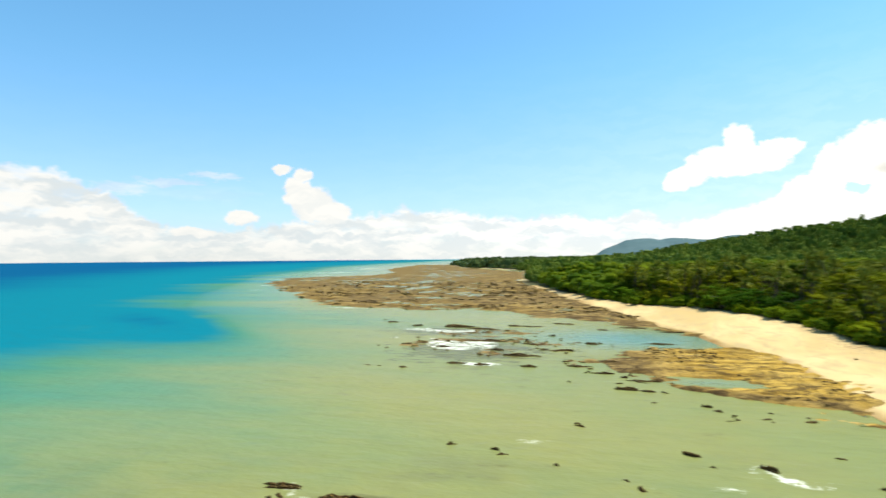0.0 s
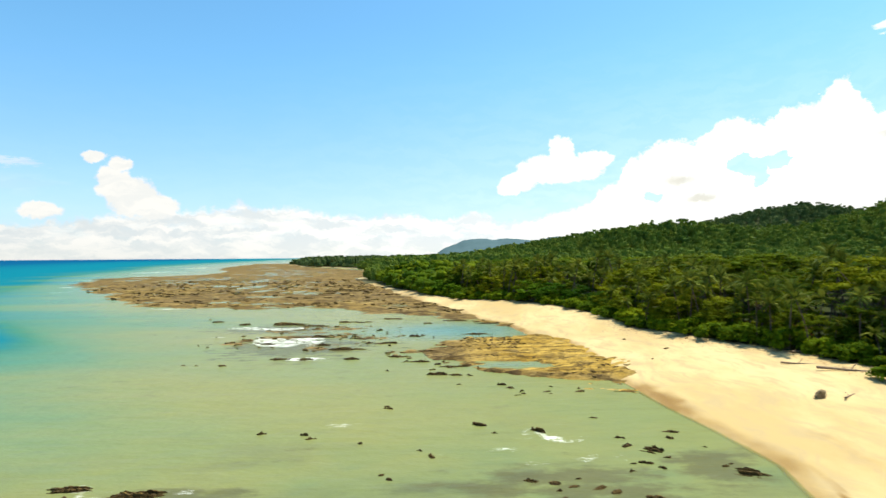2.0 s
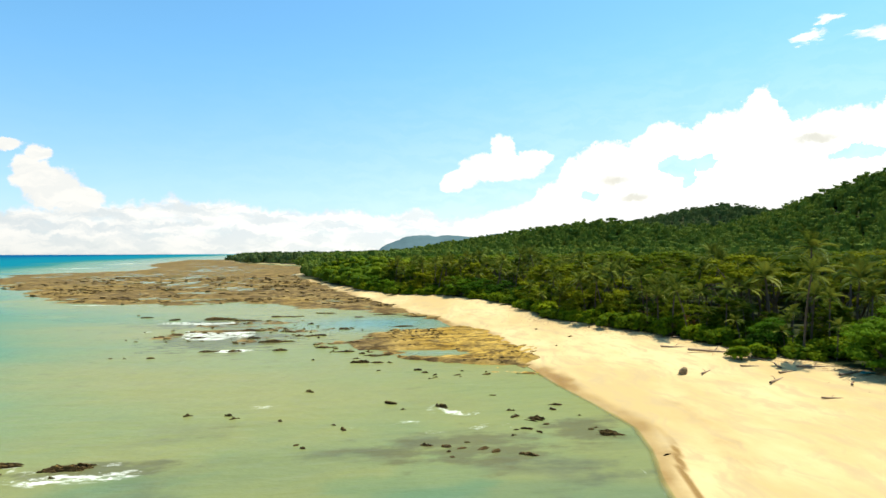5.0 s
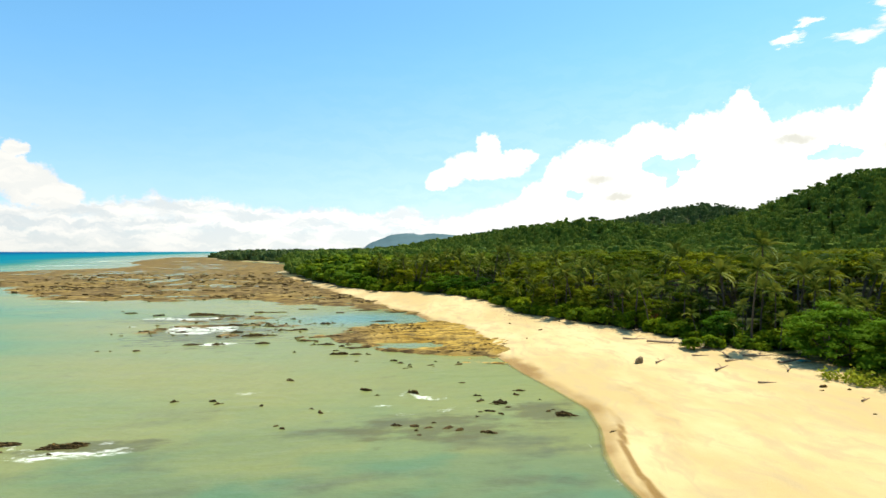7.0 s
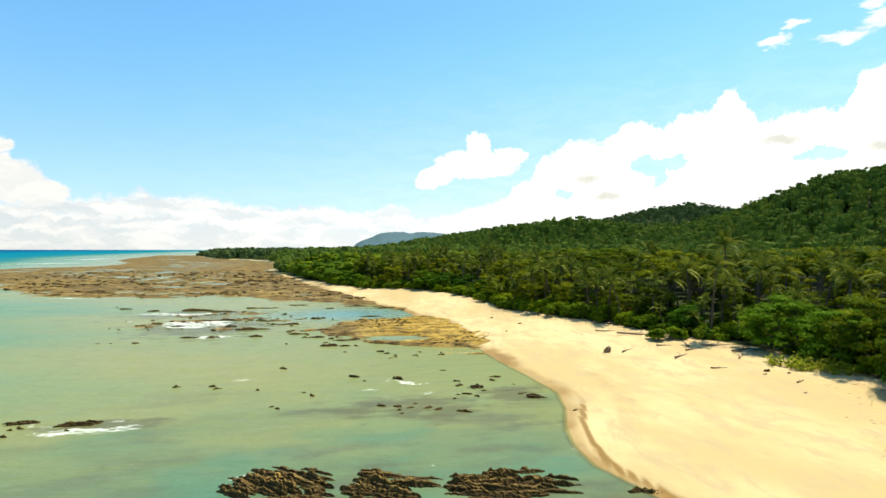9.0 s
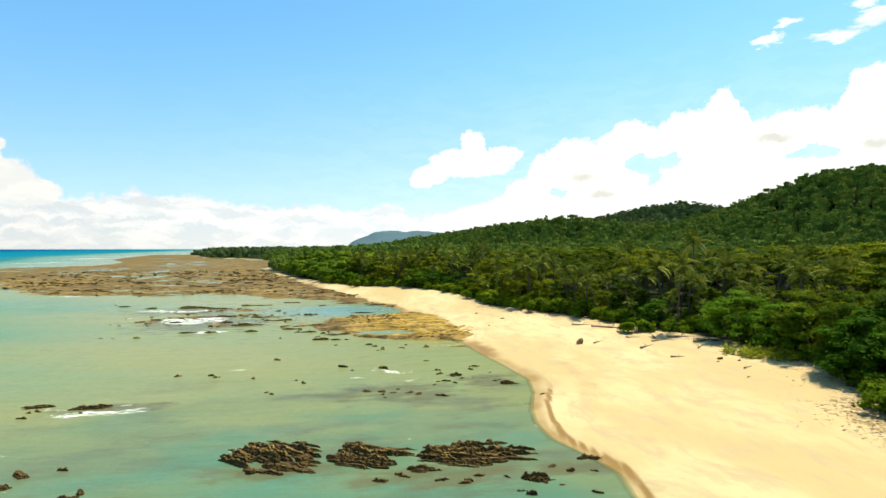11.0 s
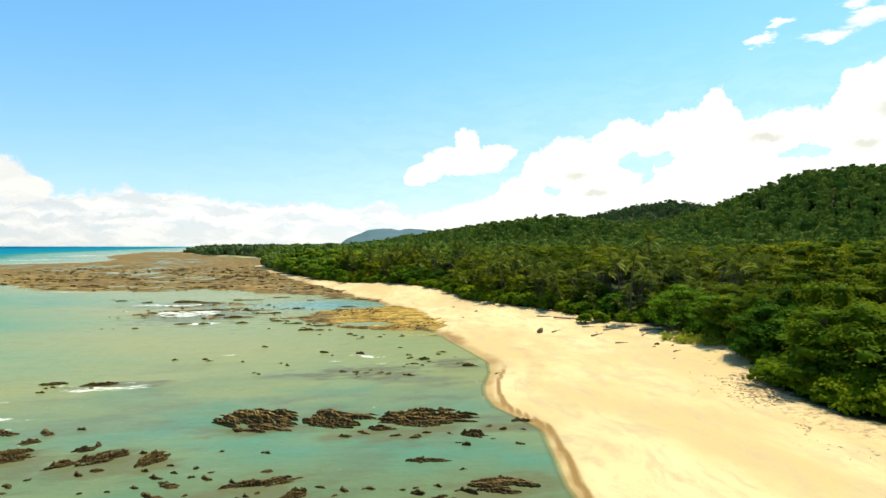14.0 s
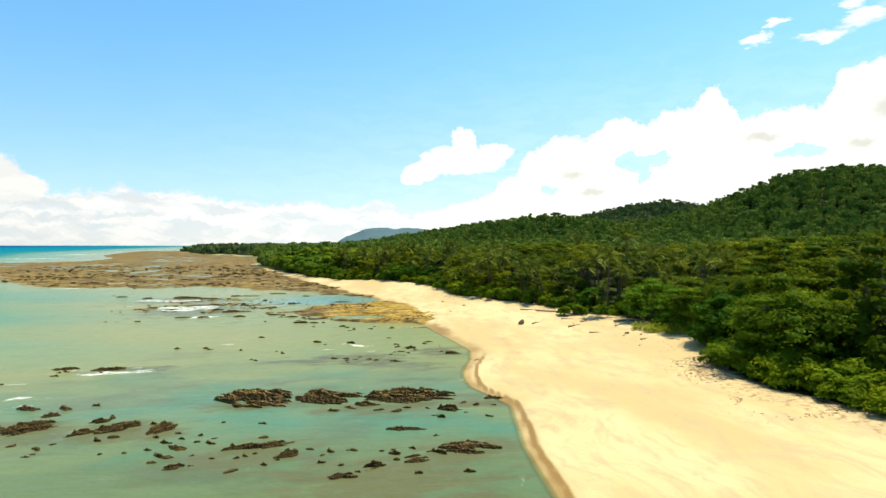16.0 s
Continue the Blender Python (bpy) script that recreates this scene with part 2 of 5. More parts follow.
def flat_z(x, y):
    """The wide reef flat, with pools where it dips under the water."""
    d = inside(x, y, FLAT_CORNERS) + 13 * fbm(x / 17, y / 11, 4)
    streak = fbm(x / 20 + y / 60, y / 6.5, 4)
    crust = fbm(x / 3.2, y / 2.2, 3)
    return -0.50 + 0.66 * ease(d, -4, 5) + 0.46 * streak + 0.40 * crust + 0.10 * ease(-d, -14, -3) - 0.12 * ease(d, 20, 60)


def ledge_z(x, y):
    """The low tawny ledge that runs out from the sand."""
    d = inside(x, y, LEDGE_CORNERS) + 5.0 * fbm(x / 6, y / 4, 4)
    streak = fbm(x / 9 + y / 25, y / 2.4, 4)
    pool = np.exp(-(((x - 10) / 6.5) ** 2) - ((y - 119.5) / 2.0) ** 2)
    return -0.5 + 0.57 * ease(d, -1.5, 2.5) + 0.012 * np.clip(x + 8, 0, 40) + 0.40 * streak + 0.34 * fbm(x / 1.5, y / 0.9, 3) - 0.95 * pool + 0.28 * np.exp(-(((d - 1.4) / 1.0) ** 2)) * (y < 121)


def rubble_z(x, y):
    """Broken rows of low rock between the ledge and the reef flat."""
    reach = np.maximum(np.exp(-(((x + 24) / 26) ** 2) - ((y - 150) / 20) ** 2), 1.05 * np.exp(-(((x + 5) / 9) ** 2) - ((y - 128) / 12) ** 2))
    return -0.60 + 0.52 * reach + 0.62 * fbm(x / 8 + y / 30, y / 2.3, 4) + 0.28 * fbm(x / 1.7, y / 1.1, 3)


# ---------------------------------------------------------------- mesh helpers
def axis(*stretches):
    """Steps along one axis: (from, to, step) joined end to end."""
    out = []
    for lo, hi, step in stretches:
        out.append(np.linspace(lo, hi, max(1, int(round((hi - lo) / step))), endpoint=False))
    return np.append(np.concatenate(out), stretches[-1][1])


def fill_mesh(name, verts, faces, material, smooth=True):
    """A mesh from an array of places and an array of triangles or quads."""
    me = bpy.data.meshes.new(name)
    n, k = faces.shape
    me.vertices.add(len(verts))
    me.vertices.foreach_set("co", np.ascontiguousarray(verts, dtype=np.float32).ravel())
    me.loops.add(n * k)
    me.loops.foreach_set("vertex_index", np.ascontiguousarray(faces, dtype=np.int32).ravel())
    me.polygons.add(n)
    me.polygons.foreach_set("loop_start", np.arange(0, n * k, k, dtype=np.int32))
    me.polygons.foreach_set("use_smooth", np.full(n, smooth))
    me.update(calc_edges=True)
    me.materials.append(material)
    return me


def sheet(name, xs, ys, height, material, keep=None, fields=None):
    """A height field over the steps xs and ys, with named point fields for its material."""
    X, Y = np.meshgrid(xs, ys)
    Z = height(X, Y)
    w, idx = len(xs), np.arange(len(xs) * len(ys)).reshape(len(ys), len(xs))
    quads = np.stack([idx[:-1, :-1], idx[:-1, 1:], idx[1:, 1:], idx[1:, :-1]], -1).reshape(-1, 4)
    if keep is not None:
        quads = quads[keep(X, Y, Z).ravel()[quads].any(1)]
    used, quads = np.unique(quads, return_inverse=True)
    me = fill_mesh(name, np.stack([X.ravel(), Y.ravel(), Z.ravel()], -1)[used], quads.reshape(-1, 4), material)
    for key, field in (fields or {}).items():
        me.attributes.new(key, "FLOAT", "POINT").data.foreach_set("value", np.asarray(field(X, Y, Z), np.float32).ravel()[used])
    return new(name, me)


def part(name, data, parent, label="", m=None):
    """A mesh as one part under its thing."""
    ob = new(name, data)
    ob.parent = parent
    if m is not None:
        ob.matrix_basis = m
    if label:
        ob["label"] = label
    return ob


# ---------------------------------------------------------------- materials
def material(name):
    m = bpy.data.materials.new(name)
    m.use_nodes = True
    return m, Nodes(m.node_tree)


def finish(N, base, rough=0.7, bump=None, bump_strength=0.3, bump_distance=0.05, spec=0.5):
    inputs = {"Base Color": base, "Roughness": rough, "Specular IOR Level": spec}
    if bump is not None:
        inputs["Normal"] = N.add("ShaderNodeBump", {"Height": bump, "Strength": bump_strength, "Distance": bump_distance}).outputs[0]
    bsdf = N.add("ShaderNodeBsdfPrincipled", inputs)
    N.add("ShaderNodeOutputMaterial", {0: bsdf.outputs[0]})
    return bsdf


def place(N):
    return N.add("ShaderNodeNewGeometry").outputs["Position"]


sand_material, N = material("beach_sand")
P = place(N)
broad = N.noise(N.vec("MULTIPLY", P, (1.0, 0.45, 1.0)), 0.09, 5.0, 0.6)
swash = N.noise(N.vec("MULTIPLY", P, (1.0, 0.6, 1.0)), 0.35, 5.0, 0.6)
grain = N.noise(P, 6.0, 4.0, 0.7)
dry = N.mix(N.ramp(broad, 0.35, 0.65), (0.46, 0.338, 0.148), (0.585, 0.455, 0.228))
dry = N.mix(N.ramp(swash, 0.55, 0.72, 0.0, 0.45), dry, (0.40, 0.31, 0.165))
dry = N.mix(N.math("MULTIPLY", N.ramp(grain, 0.62, 0.75), 0.35), dry, (0.36, 0.27, 0.16))
combed = N.noise(N.vec("MULTIPLY", N.vec("ADD", P, N.vec("MULTIPLY", N.noise(P, 0.12, 3.0, 0.5, colour=True), (7.0, 7.0, 0.0))), (1.0, 0.28, 1.0)), 0.75, 6.0, 0.66)
dry = N.mix(N.ramp(combed, 0.45, 0.66, 0.0, 0.8), dry, (0.41, 0.315, 0.165))
# forest floor near black: shade under the crowns is put into its colour
shaded_soil = N.mix(N.noise(P, 0.8, 4.0), (0.014, 0.022, 0.005), (0.030, 0.042, 0.010))
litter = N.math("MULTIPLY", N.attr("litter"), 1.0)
wet = N.attr("wet")
husks = N.math("MULTIPLY", N.ramp(litter, 0.0, 0.12), N.ramp(N.noise(P, 1.7, 6.0, 0.75), 0.50, 0.60, 0.0, 0.75))
dry = N.mix(husks, dry, (0.23, 0.135, 0.060))
tone = N.mix(N.ramp(N.math("ADD", wet, N.math("MULTIPLY", N.math("SUBTRACT", swash, 0.5), 0.45)), 0.22, 0.85), dry, (0.245, 0.142, 0.036))
tone = N.mix(N.ramp(N.math("ADD", litter, N.math("MULTIPLY", N.math("SUBTRACT", N.noise(P, 0.9, 5.0, 0.65), 0.5), 0.9)), 0.35, 0.65), tone, shaded_soil)
bed = N.attr("bed")
tone = N.mix(bed, tone, N.mix(N.noise(P, 0.4, 4.0), (0.23, 0.21, 0.11), (0.36, 0.31, 0.18)))
finish(N, tone, N.ramp(wet, 0.2, 0.9, 0.9, 0.45), N.math("ADD", N.math("MULTIPLY", grain, 0.5), swash), 0.5, 0.12, 0.10)

reef_material, N = material("reef_rock")
P = place(N)
long_p = N.vec("MULTIPLY", P, (0.35, 1.0, 1.0))
tawny = N.attr("tawny")
a = N.noise(long_p, 0.35, 6.0, 0.65)
b = N.noise(N.vec("MULTIPLY", P, (0.4, 1.0, 1.0)), 0.9, 6.0, 0.7)
brown = N.mix(N.ramp(a, 0.36, 0.64), (0.066, 0.043, 0.015), (0.240, 0.168, 0.062))
gold = N.mix(N.ramp(a, 0.36, 0.64), (0.29, 0.175, 0.022), (0.50, 0.335, 0.066))
tone = N.mix(tawny, brown, gold)
streaks = N.noise(N.vec("MULTIPLY", P, (0.10, 0.30, 1.0)), 0.9, 7.0, 0.7)
tone = N.mix(N.ramp(streaks, 0.53, 0.62, 0.0, 0.6), tone, (0.37, 0.275, 0.105))
blotch = N.noise(N.vec("MULTIPLY", P, (0.34, 0.16, 1.0)), 0.8, 7.0, 0.72)
tone = N.mix(N.ramp(blotch, 0.50, 0.60, 0.0, N.ramp(tawny, 0.3, 0.8, 0.65, 0.45)), tone, (0.050, 0.032, 0.013))
tone = N.mix(N.ramp(b, 0.50, 0.60, 0.0, 0.75), tone, (0.040, 0.026, 0.012))
tone = N.mix(N.ramp(N.noise(N.vec("MULTIPLY", P, (0.5, 1.0, 1.0)), 2.6, 4.0, 0.7), 0.53, 0.66, 0.0, 0.7), tone, (0.030, 0.020, 0.009))
finish(N, tone, 0.85, N.math("ADD", a, b), 0.9, 0.3, 0.05)

water_material, N = material("sea_water")
P = place(N)
depth, foam, offshore = N.attr("depth"), N.attr("foam"), N.attr("offshore")
drift = N.noise(N.vec("MULTIPLY", P, (0.6, 1.0, 1.0)), 0.030, 5.0, 0.6)
patch = N.noise(N.vec("MULTIPLY", P, (0.55, 1.0, 1.0)), 0.16, 5.0, 0.6)
lagoon = N.mix(N.ramp(drift, 0.38, 0.62), (0.200, 0.206, 0.066), (0.174, 0.203, 0.071))
lagoon = N.mix(N.ramp(N.attr("clear"), 0.0, 1.0), lagoon, (0.114, 0.158, 0.076))
pocket = N.noise(N.vec("MULTIPLY", P, (0.7, 1.0, 1.0)), 0.11, 4.0, 0.55)
lagoon = N.mix(N.math("MULTIPLY", N.ramp(pocket, 0.46, 0.62, 0.0, 0.6), N.attr("clear")), lagoon, (0.058, 0.155, 0.091))
lagoon = N.mix(N.math("MULTIPLY", N.ramp(patch, 0.46, 0.64), N.math("MULTIPLY", N.attr("weed"), 0.85)), lagoon, (0.085, 0.095, 0.055))
lagoon = N.mix(N.math("MULTIPLY", N.attr("near"), 0.6), lagoon, (0.080, 0.122, 0.050))
lagoon = N.mix(N.math("MULTIPLY", N.attr("hollow"), N.ramp(patch, 0.35, 0.6, 0.85, 0.45)), lagoon, (0.066, 0.165, 0.105))
lagoon = N.mix(N.ramp(N.math("ADD", N.attr("shoal"), N.math("MULTIPLY", N.math("ADD", N.math("SUBTRACT", patch, 0.5), N.math("MULTIPLY", N.math("SUBTRACT", N.noise(N.vec("MULTIPLY", P, (0.45, 1.0, 1.0)), 0.6, 5.0, 0.65), 0.5), 2.4)), 1.0)), 0.28, 0.85, 0.0, 0.80), lagoon, (0.096, 0.094, 0.040))
lagoon = N.mix(N.attr("sheen"), lagoon, (0.10, 0.21, 0.17))
off = N.math("ADD", offshore, N.math("MULTIPLY", N.math("SUBTRACT", N.noise(N.vec("MULTIPLY", P, (0.30, 1.0, 1.0)), 0.020, 6.0, 0.62), 0.5), 0.40))
lagoon = N.mix(N.ramp(off, -0.17, 0.02), lagoon, (0.060, 0.180, 0.110))
tone = N.mix(N.ramp(off, -0.03, 0.14), lagoon, (0.004, 0.140, 0.195))
tone = N.mix(N.ramp(off, 0.20, 0.75), tone, (0.003, 0.070, 0.165))
fizz = N.math("ADD", N.math("MULTIPLY", N.noise(N.vec("MULTIPLY", P, (0.5, 1.2, 1.0)), 1.6, 8.0, 0.78), 0.60), N.math("MULTIPLY", N.noise(N.vec("MULTIPLY", P, (0.25, 1.0, 1.0)), 0.5, 6.0, 0.7), 0.40))
froth = N.ramp(N.math("ADD", fizz, N.math("MULTIPLY", foam, 0.44)), 0.73, 0.88)
froth = N.math("MULTIPLY", froth, N.ramp(foam, 0.02, 0.25))
froth = N.math("MULTIPLY", froth, N.ramp(N.noise(N.vec("MULTIPLY", P, (0.42, 0.9, 1.0)), 1.1, 7.0, 0.8), 0.45, 0.56, 0.04, 1.0))
chop = N.noise(N.vec("MULTIPLY", P, (0.35, 1.0, 1.0)), 0.55, 6.0, 0.7)
tone = N.mix(N.ramp(chop, 0.42, 0.66, 0.0, 0.17), tone, N.mix(0.55, tone, (0.03, 0.05, 0.03)))
streak = N.noise(N.vec("MULTIPLY", P, (0.16, 0.8, 1.0)), 0.8, 7.0, 0.75)
tone = N.mix(N.math("MULTIPLY", N.ramp(streak, 0.55, 0.78, 0.0, 0.11), N.ramp(offshore, 0.0, -0.2)), tone, (0.42, 0.45, 0.33))
tone = N.mix(froth, tone, (0.68, 0.71, 0.63))
ripple = N.math("ADD", N.noise(N.vec("MULTIPLY", P, (0.5, 1.0, 1.0)), 0.9, 4.0, 0.6), N.math("MULTIPLY", N.noise(N.vec("MULTIPLY", P, (0.3, 1.0, 1.0)), 0.12, 3.0), 2.0))
bump = N.add("ShaderNodeBump", {"Height": ripple, "Strength": 0.6, "Distance": 0.25}).outputs[0]
sea_bsdf = N.add("ShaderNodeBsdfPrincipled", {"Base Color": tone, "Roughness": N.ramp(froth, 0.0, 1.0, 0.22, 0.8), "IOR": 1.33, "Specular IOR Level": N.math("ADD", N.math("MULTIPLY", N.math("MAXIMUM", N.attr("sheen"), N.attr("pool")), 0.28), N.ramp(offshore, -0.2, 0.05, 0.045, 0.0)), "Normal": bump})
clear_bsdf = N.add("ShaderNodeBsdfTransparent", {"Color": (0.86, 0.93, 0.86)})
body_fac = N.math("MAXIMUM", N.ramp(depth, 0.0, 0.06), froth)
mixed = N.add("ShaderNodeMixShader", {0: body_fac, 1: clear_bsdf.outputs[0], 2: sea_bsdf.outputs[0]})
N.add("ShaderNodeOutputMaterial", {0: mixed.outputs[0]})

rock_material, N = material("dark_shore_rock")
P = N.add("ShaderNodeTexCoord").outputs["Object"]
W = place(N)
rnd = N.add("ShaderNodeObjectInfo").outputs["Random"]
strata = N.noise(N.vec("MULTIPLY", P, (0.6, 1.0, 6.0)), 1.6, 5.0, 0.6)
crust = N.noise(W, 5.0, 5.0, 0.7)
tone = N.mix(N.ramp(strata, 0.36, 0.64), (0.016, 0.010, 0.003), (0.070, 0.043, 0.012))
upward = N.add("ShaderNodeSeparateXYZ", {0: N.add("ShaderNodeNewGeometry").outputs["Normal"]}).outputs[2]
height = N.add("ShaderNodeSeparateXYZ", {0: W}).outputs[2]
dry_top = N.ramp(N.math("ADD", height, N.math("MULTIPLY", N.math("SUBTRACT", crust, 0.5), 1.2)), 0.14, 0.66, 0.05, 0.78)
# dry tan tops by height; sunlight on upward faces is painted in too
dry_lit_crest = N.math("MULTIPLY", N.math("MULTIPLY", dry_top, N.ramp(crust, 0.38, 0.56)), N.ramp(upward, 0.3, 0.85, 0.2, 1.0))
tone = N.mix(dry_lit_crest, tone, (0.40, 0.250, 0.058))
tone = N.mix(N.math("MULTIPLY", rnd, 0.45), tone, (0.120, 0.076, 0.020))
finish(N, tone, 0.7, N.math("ADD", strata, crust), 0.9, 0.12, 0.12)

bark_material, N = material("bark")
P = place(N)
g = N.noise(N.vec("MULTIPLY", P, (1.0, 1.0, 0.25)), 5.0, 5.0, 0.65)
finish(N, N.mix(g, (0.045, 0.032, 0.02), (0.15, 0.115, 0.08)), 0.85, g, 0.6, 0.04, 0.2)

drift_material, N = material("driftwood")
P = place(N)
g = N.noise(P, 4.0, 5.0, 0.7)
finish(N, N.mix(g, (0.10, 0.065, 0.04), (0.34, 0.25, 0.17)), 0.85, g, 0.6, 0.03, 0.2)


def leaf_material(name, dark, light, warm, far=False, shine=0.02, rough=0.6, glow=0.38):
    m, N = material(name)
    geo = N.add("ShaderNodeNewGeometry")
    P = geo.outputs["Position"]
    own = geo.outputs["Random Per Island"]
    tree = N.attr("tone") if far else N.add("ShaderNodeObjectInfo").outputs["Random"]
    tone = N.mix(N.ramp(own, 0.0, 1.0, 0.1, 0.9) if far else own, dark, light)
    tone = N.mix(N.ramp(tree, 0.0, 0.45, 0.6, 0.0), tone, dark)
    tone = N.mix(N.ramp(N.noise(P, 0.10 if far else 0.45, 3.0), 0.42, 0.64, 0.0, 0.75), tone, dark)
    tone = N.mix(N.ramp(tree, 0.35, 0.95, 0.0, 0.5 if far else 0.75), tone, warm)
    if far:
        tone = N.mix(N.ramp(N.noise(P, 0.55, 4.0, 0.7), 0.46, 0.62, 0.0, 0.6), tone, dark)
    front = N.add("ShaderNodeBsdfPrincipled", {"Base Color": tone, "Roughness": rough, "Specular IOR Level": shine})
    back = N.add("ShaderNodeBsdfTranslucent", {"Color": N.mix(0.5, tone, warm)})
    both = N.add("ShaderNodeMixShader", {0: glow, 1: front.outputs[0], 2: back.outputs[0]})
    N.add("ShaderNodeOutputMaterial", {0: both.outputs[0]})
    return m


leaf_tree = leaf_material("tree_leaves", (0.022, 0.052, 0.003), (0.128, 0.195, 0.006), (0.205, 0.220, 0.006))
leaf_bush = leaf_material("shrub_leaves", (0.044, 0.090, 0.004), (0.170, 0.255, 0.006), (0.22, 0.275, 0.006))
# pale frond highlights are painted into the light and warm colours
leaf_palm = leaf_material("palm_leaves", (0.020, 0.052, 0.004), (0.185, 0.245, 0.024), (0.255, 0.275, 0.040), shine=0.04, rough=0.5, glow=0.22)
leaf_deep = leaf_material("glossy_dark_leaves", (0.018, 0.056, 0.003), (0.080, 0.185, 0.007), (0.105, 0.195, 0.007), glow=0.34)
# brighter copy of the canopy leaves: sunlight on these crowns put into the colour
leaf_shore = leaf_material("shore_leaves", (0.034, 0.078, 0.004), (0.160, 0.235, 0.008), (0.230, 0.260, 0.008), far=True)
# lifted in every channel, blue too: hill haze put into the leaf colour
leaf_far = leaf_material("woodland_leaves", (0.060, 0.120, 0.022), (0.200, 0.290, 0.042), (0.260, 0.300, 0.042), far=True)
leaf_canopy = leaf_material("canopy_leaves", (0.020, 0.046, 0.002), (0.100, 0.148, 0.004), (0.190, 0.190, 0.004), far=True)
# paler and greyer still, with the far ridge's haze painted into the leaves
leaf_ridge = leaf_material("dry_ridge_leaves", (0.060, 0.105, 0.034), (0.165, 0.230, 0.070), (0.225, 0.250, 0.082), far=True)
leaf_rust = leaf_material("rusty_leaves", (0.10, 0.055, 0.010), (0.20, 0.11, 0.015), (0.16, 0.11, 0.02))
grass_material = leaf_material("beach_creeper", (0.13, 0.19, 0.012), (0.28, 0.34, 0.025), (0.32, 0.33, 0.025))

# ---------------------------------------------------------------- ground, reef and sea
ground_xs = axis((-4700, -900, 380), (-900, -30, 30), (-30, -14, 4), (-14, 15, 2), (15, 28, 0.36), (28, 74, 1.0), (74, 400, 8), (400, 1300, 25), (1300, 4700, 340))
ground_ys = axis((-700, -20, 68), (-20, 24, 4), (24, 120, 1.2), (120, 330, 2.4), (330, 1300, 11), (1300, 2000, 50), (2000, 4700, 340))


def wet_field(x, y, z):
    d = x - edge(y)
    near = ease(-d, -1.2 - 1.6 * ease(y, 58, 74), -0.1) * (0.62 + 0.4 * fbm(x / 3, y / 5, 3))
    # the broad damp patch beside the ledge and faint damp tongues on the lower beach
    damp = 0.95 * np.exp(-((np.maximum(d - 0.2, 0) / 2.4) ** 2) - ((y - 99) / 8.0) ** 2) * (0.9 + 0.8 * fbm(x / 2, y / 3, 3))
    scarp = 1.0 * np.exp(-(((d - 0.42 - 1.2 * ease(y, 54, 74) - 0.4 * fbm(x / 9, y / 9, 2)) / 0.30) ** 2)) * ease(y, 5, 15) * ease(-y, -84, -70)
    tongue = 0.36 * np.exp(-(((d - 6) / 4) ** 2)) * ease(fbm(x / 9 + 40, y / 9, 3), 0.0, 0.3)
    return np.clip(np.maximum(np.maximum(near, damp), scarp) + tongue, 0, 1) * (d > -4)


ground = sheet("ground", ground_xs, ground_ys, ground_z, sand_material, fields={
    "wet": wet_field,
    # drives the husks at the hem and the painted shade under the trees
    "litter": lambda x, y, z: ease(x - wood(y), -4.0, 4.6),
    "bed": lambda x, y, z: ease(edge(y) - x, 0.5, 3.0)})
tagged(ground, "pale golden sand beach rising to wooded hills", "ground", kind="structure")

flat_reef = sheet("reef_flat", axis((-380, -130, 3.2), (-130, 28, 1.5)), axis((154, 250, 0.9), (250, 420, 1.8), (420, 1310, 8)), flat_z, reef_material,
                  keep=lambda x, y, z: (z > -0.35) & (inside(x, y, FLAT_CORNERS) > -12), fields={"tawny": lambda x, y, z: 0.04 + 0.18 * ease(fbm(x / 30, y / 12, 3), -0.1, 0.3)})
tagged(flat_reef, "wide brown reef flat with shallow tide pools", "reef", kind="structure")
ledge = sheet("reef_ledge", axis((-18, 30, 0.42)), axis((102, 152, 0.42)), ledge_z, reef_material,
              keep=lambda x, y, z: (z > -0.35) & (inside(x, y, LEDGE_CORNERS) > -5), fields={"tawny": lambda x, y, z: ease(x, -2, 14) * 0.78 * (1 - 0.8 * np.exp(-(((inside(x, y, LEDGE_CORNERS) - 0.8) / 1.3) ** 2)) * (y < 116))})
tagged(ledge, "tawny layered rock ledge running out from the sand", "reef", kind="structure")

rubble = sheet("reef_rubble", axis((-78, 18, 0.6)), axis((112, 186, 0.5)), rubble_z, reef_material,
               keep=lambda x, y, z: z > -0.2, fields={"tawny": lambda x, y, z: 0.15 * ease(x, -20, 10)})
tagged(rubble, "broken rows of low dark rock awash in the shallows", "reef", kind="structure")

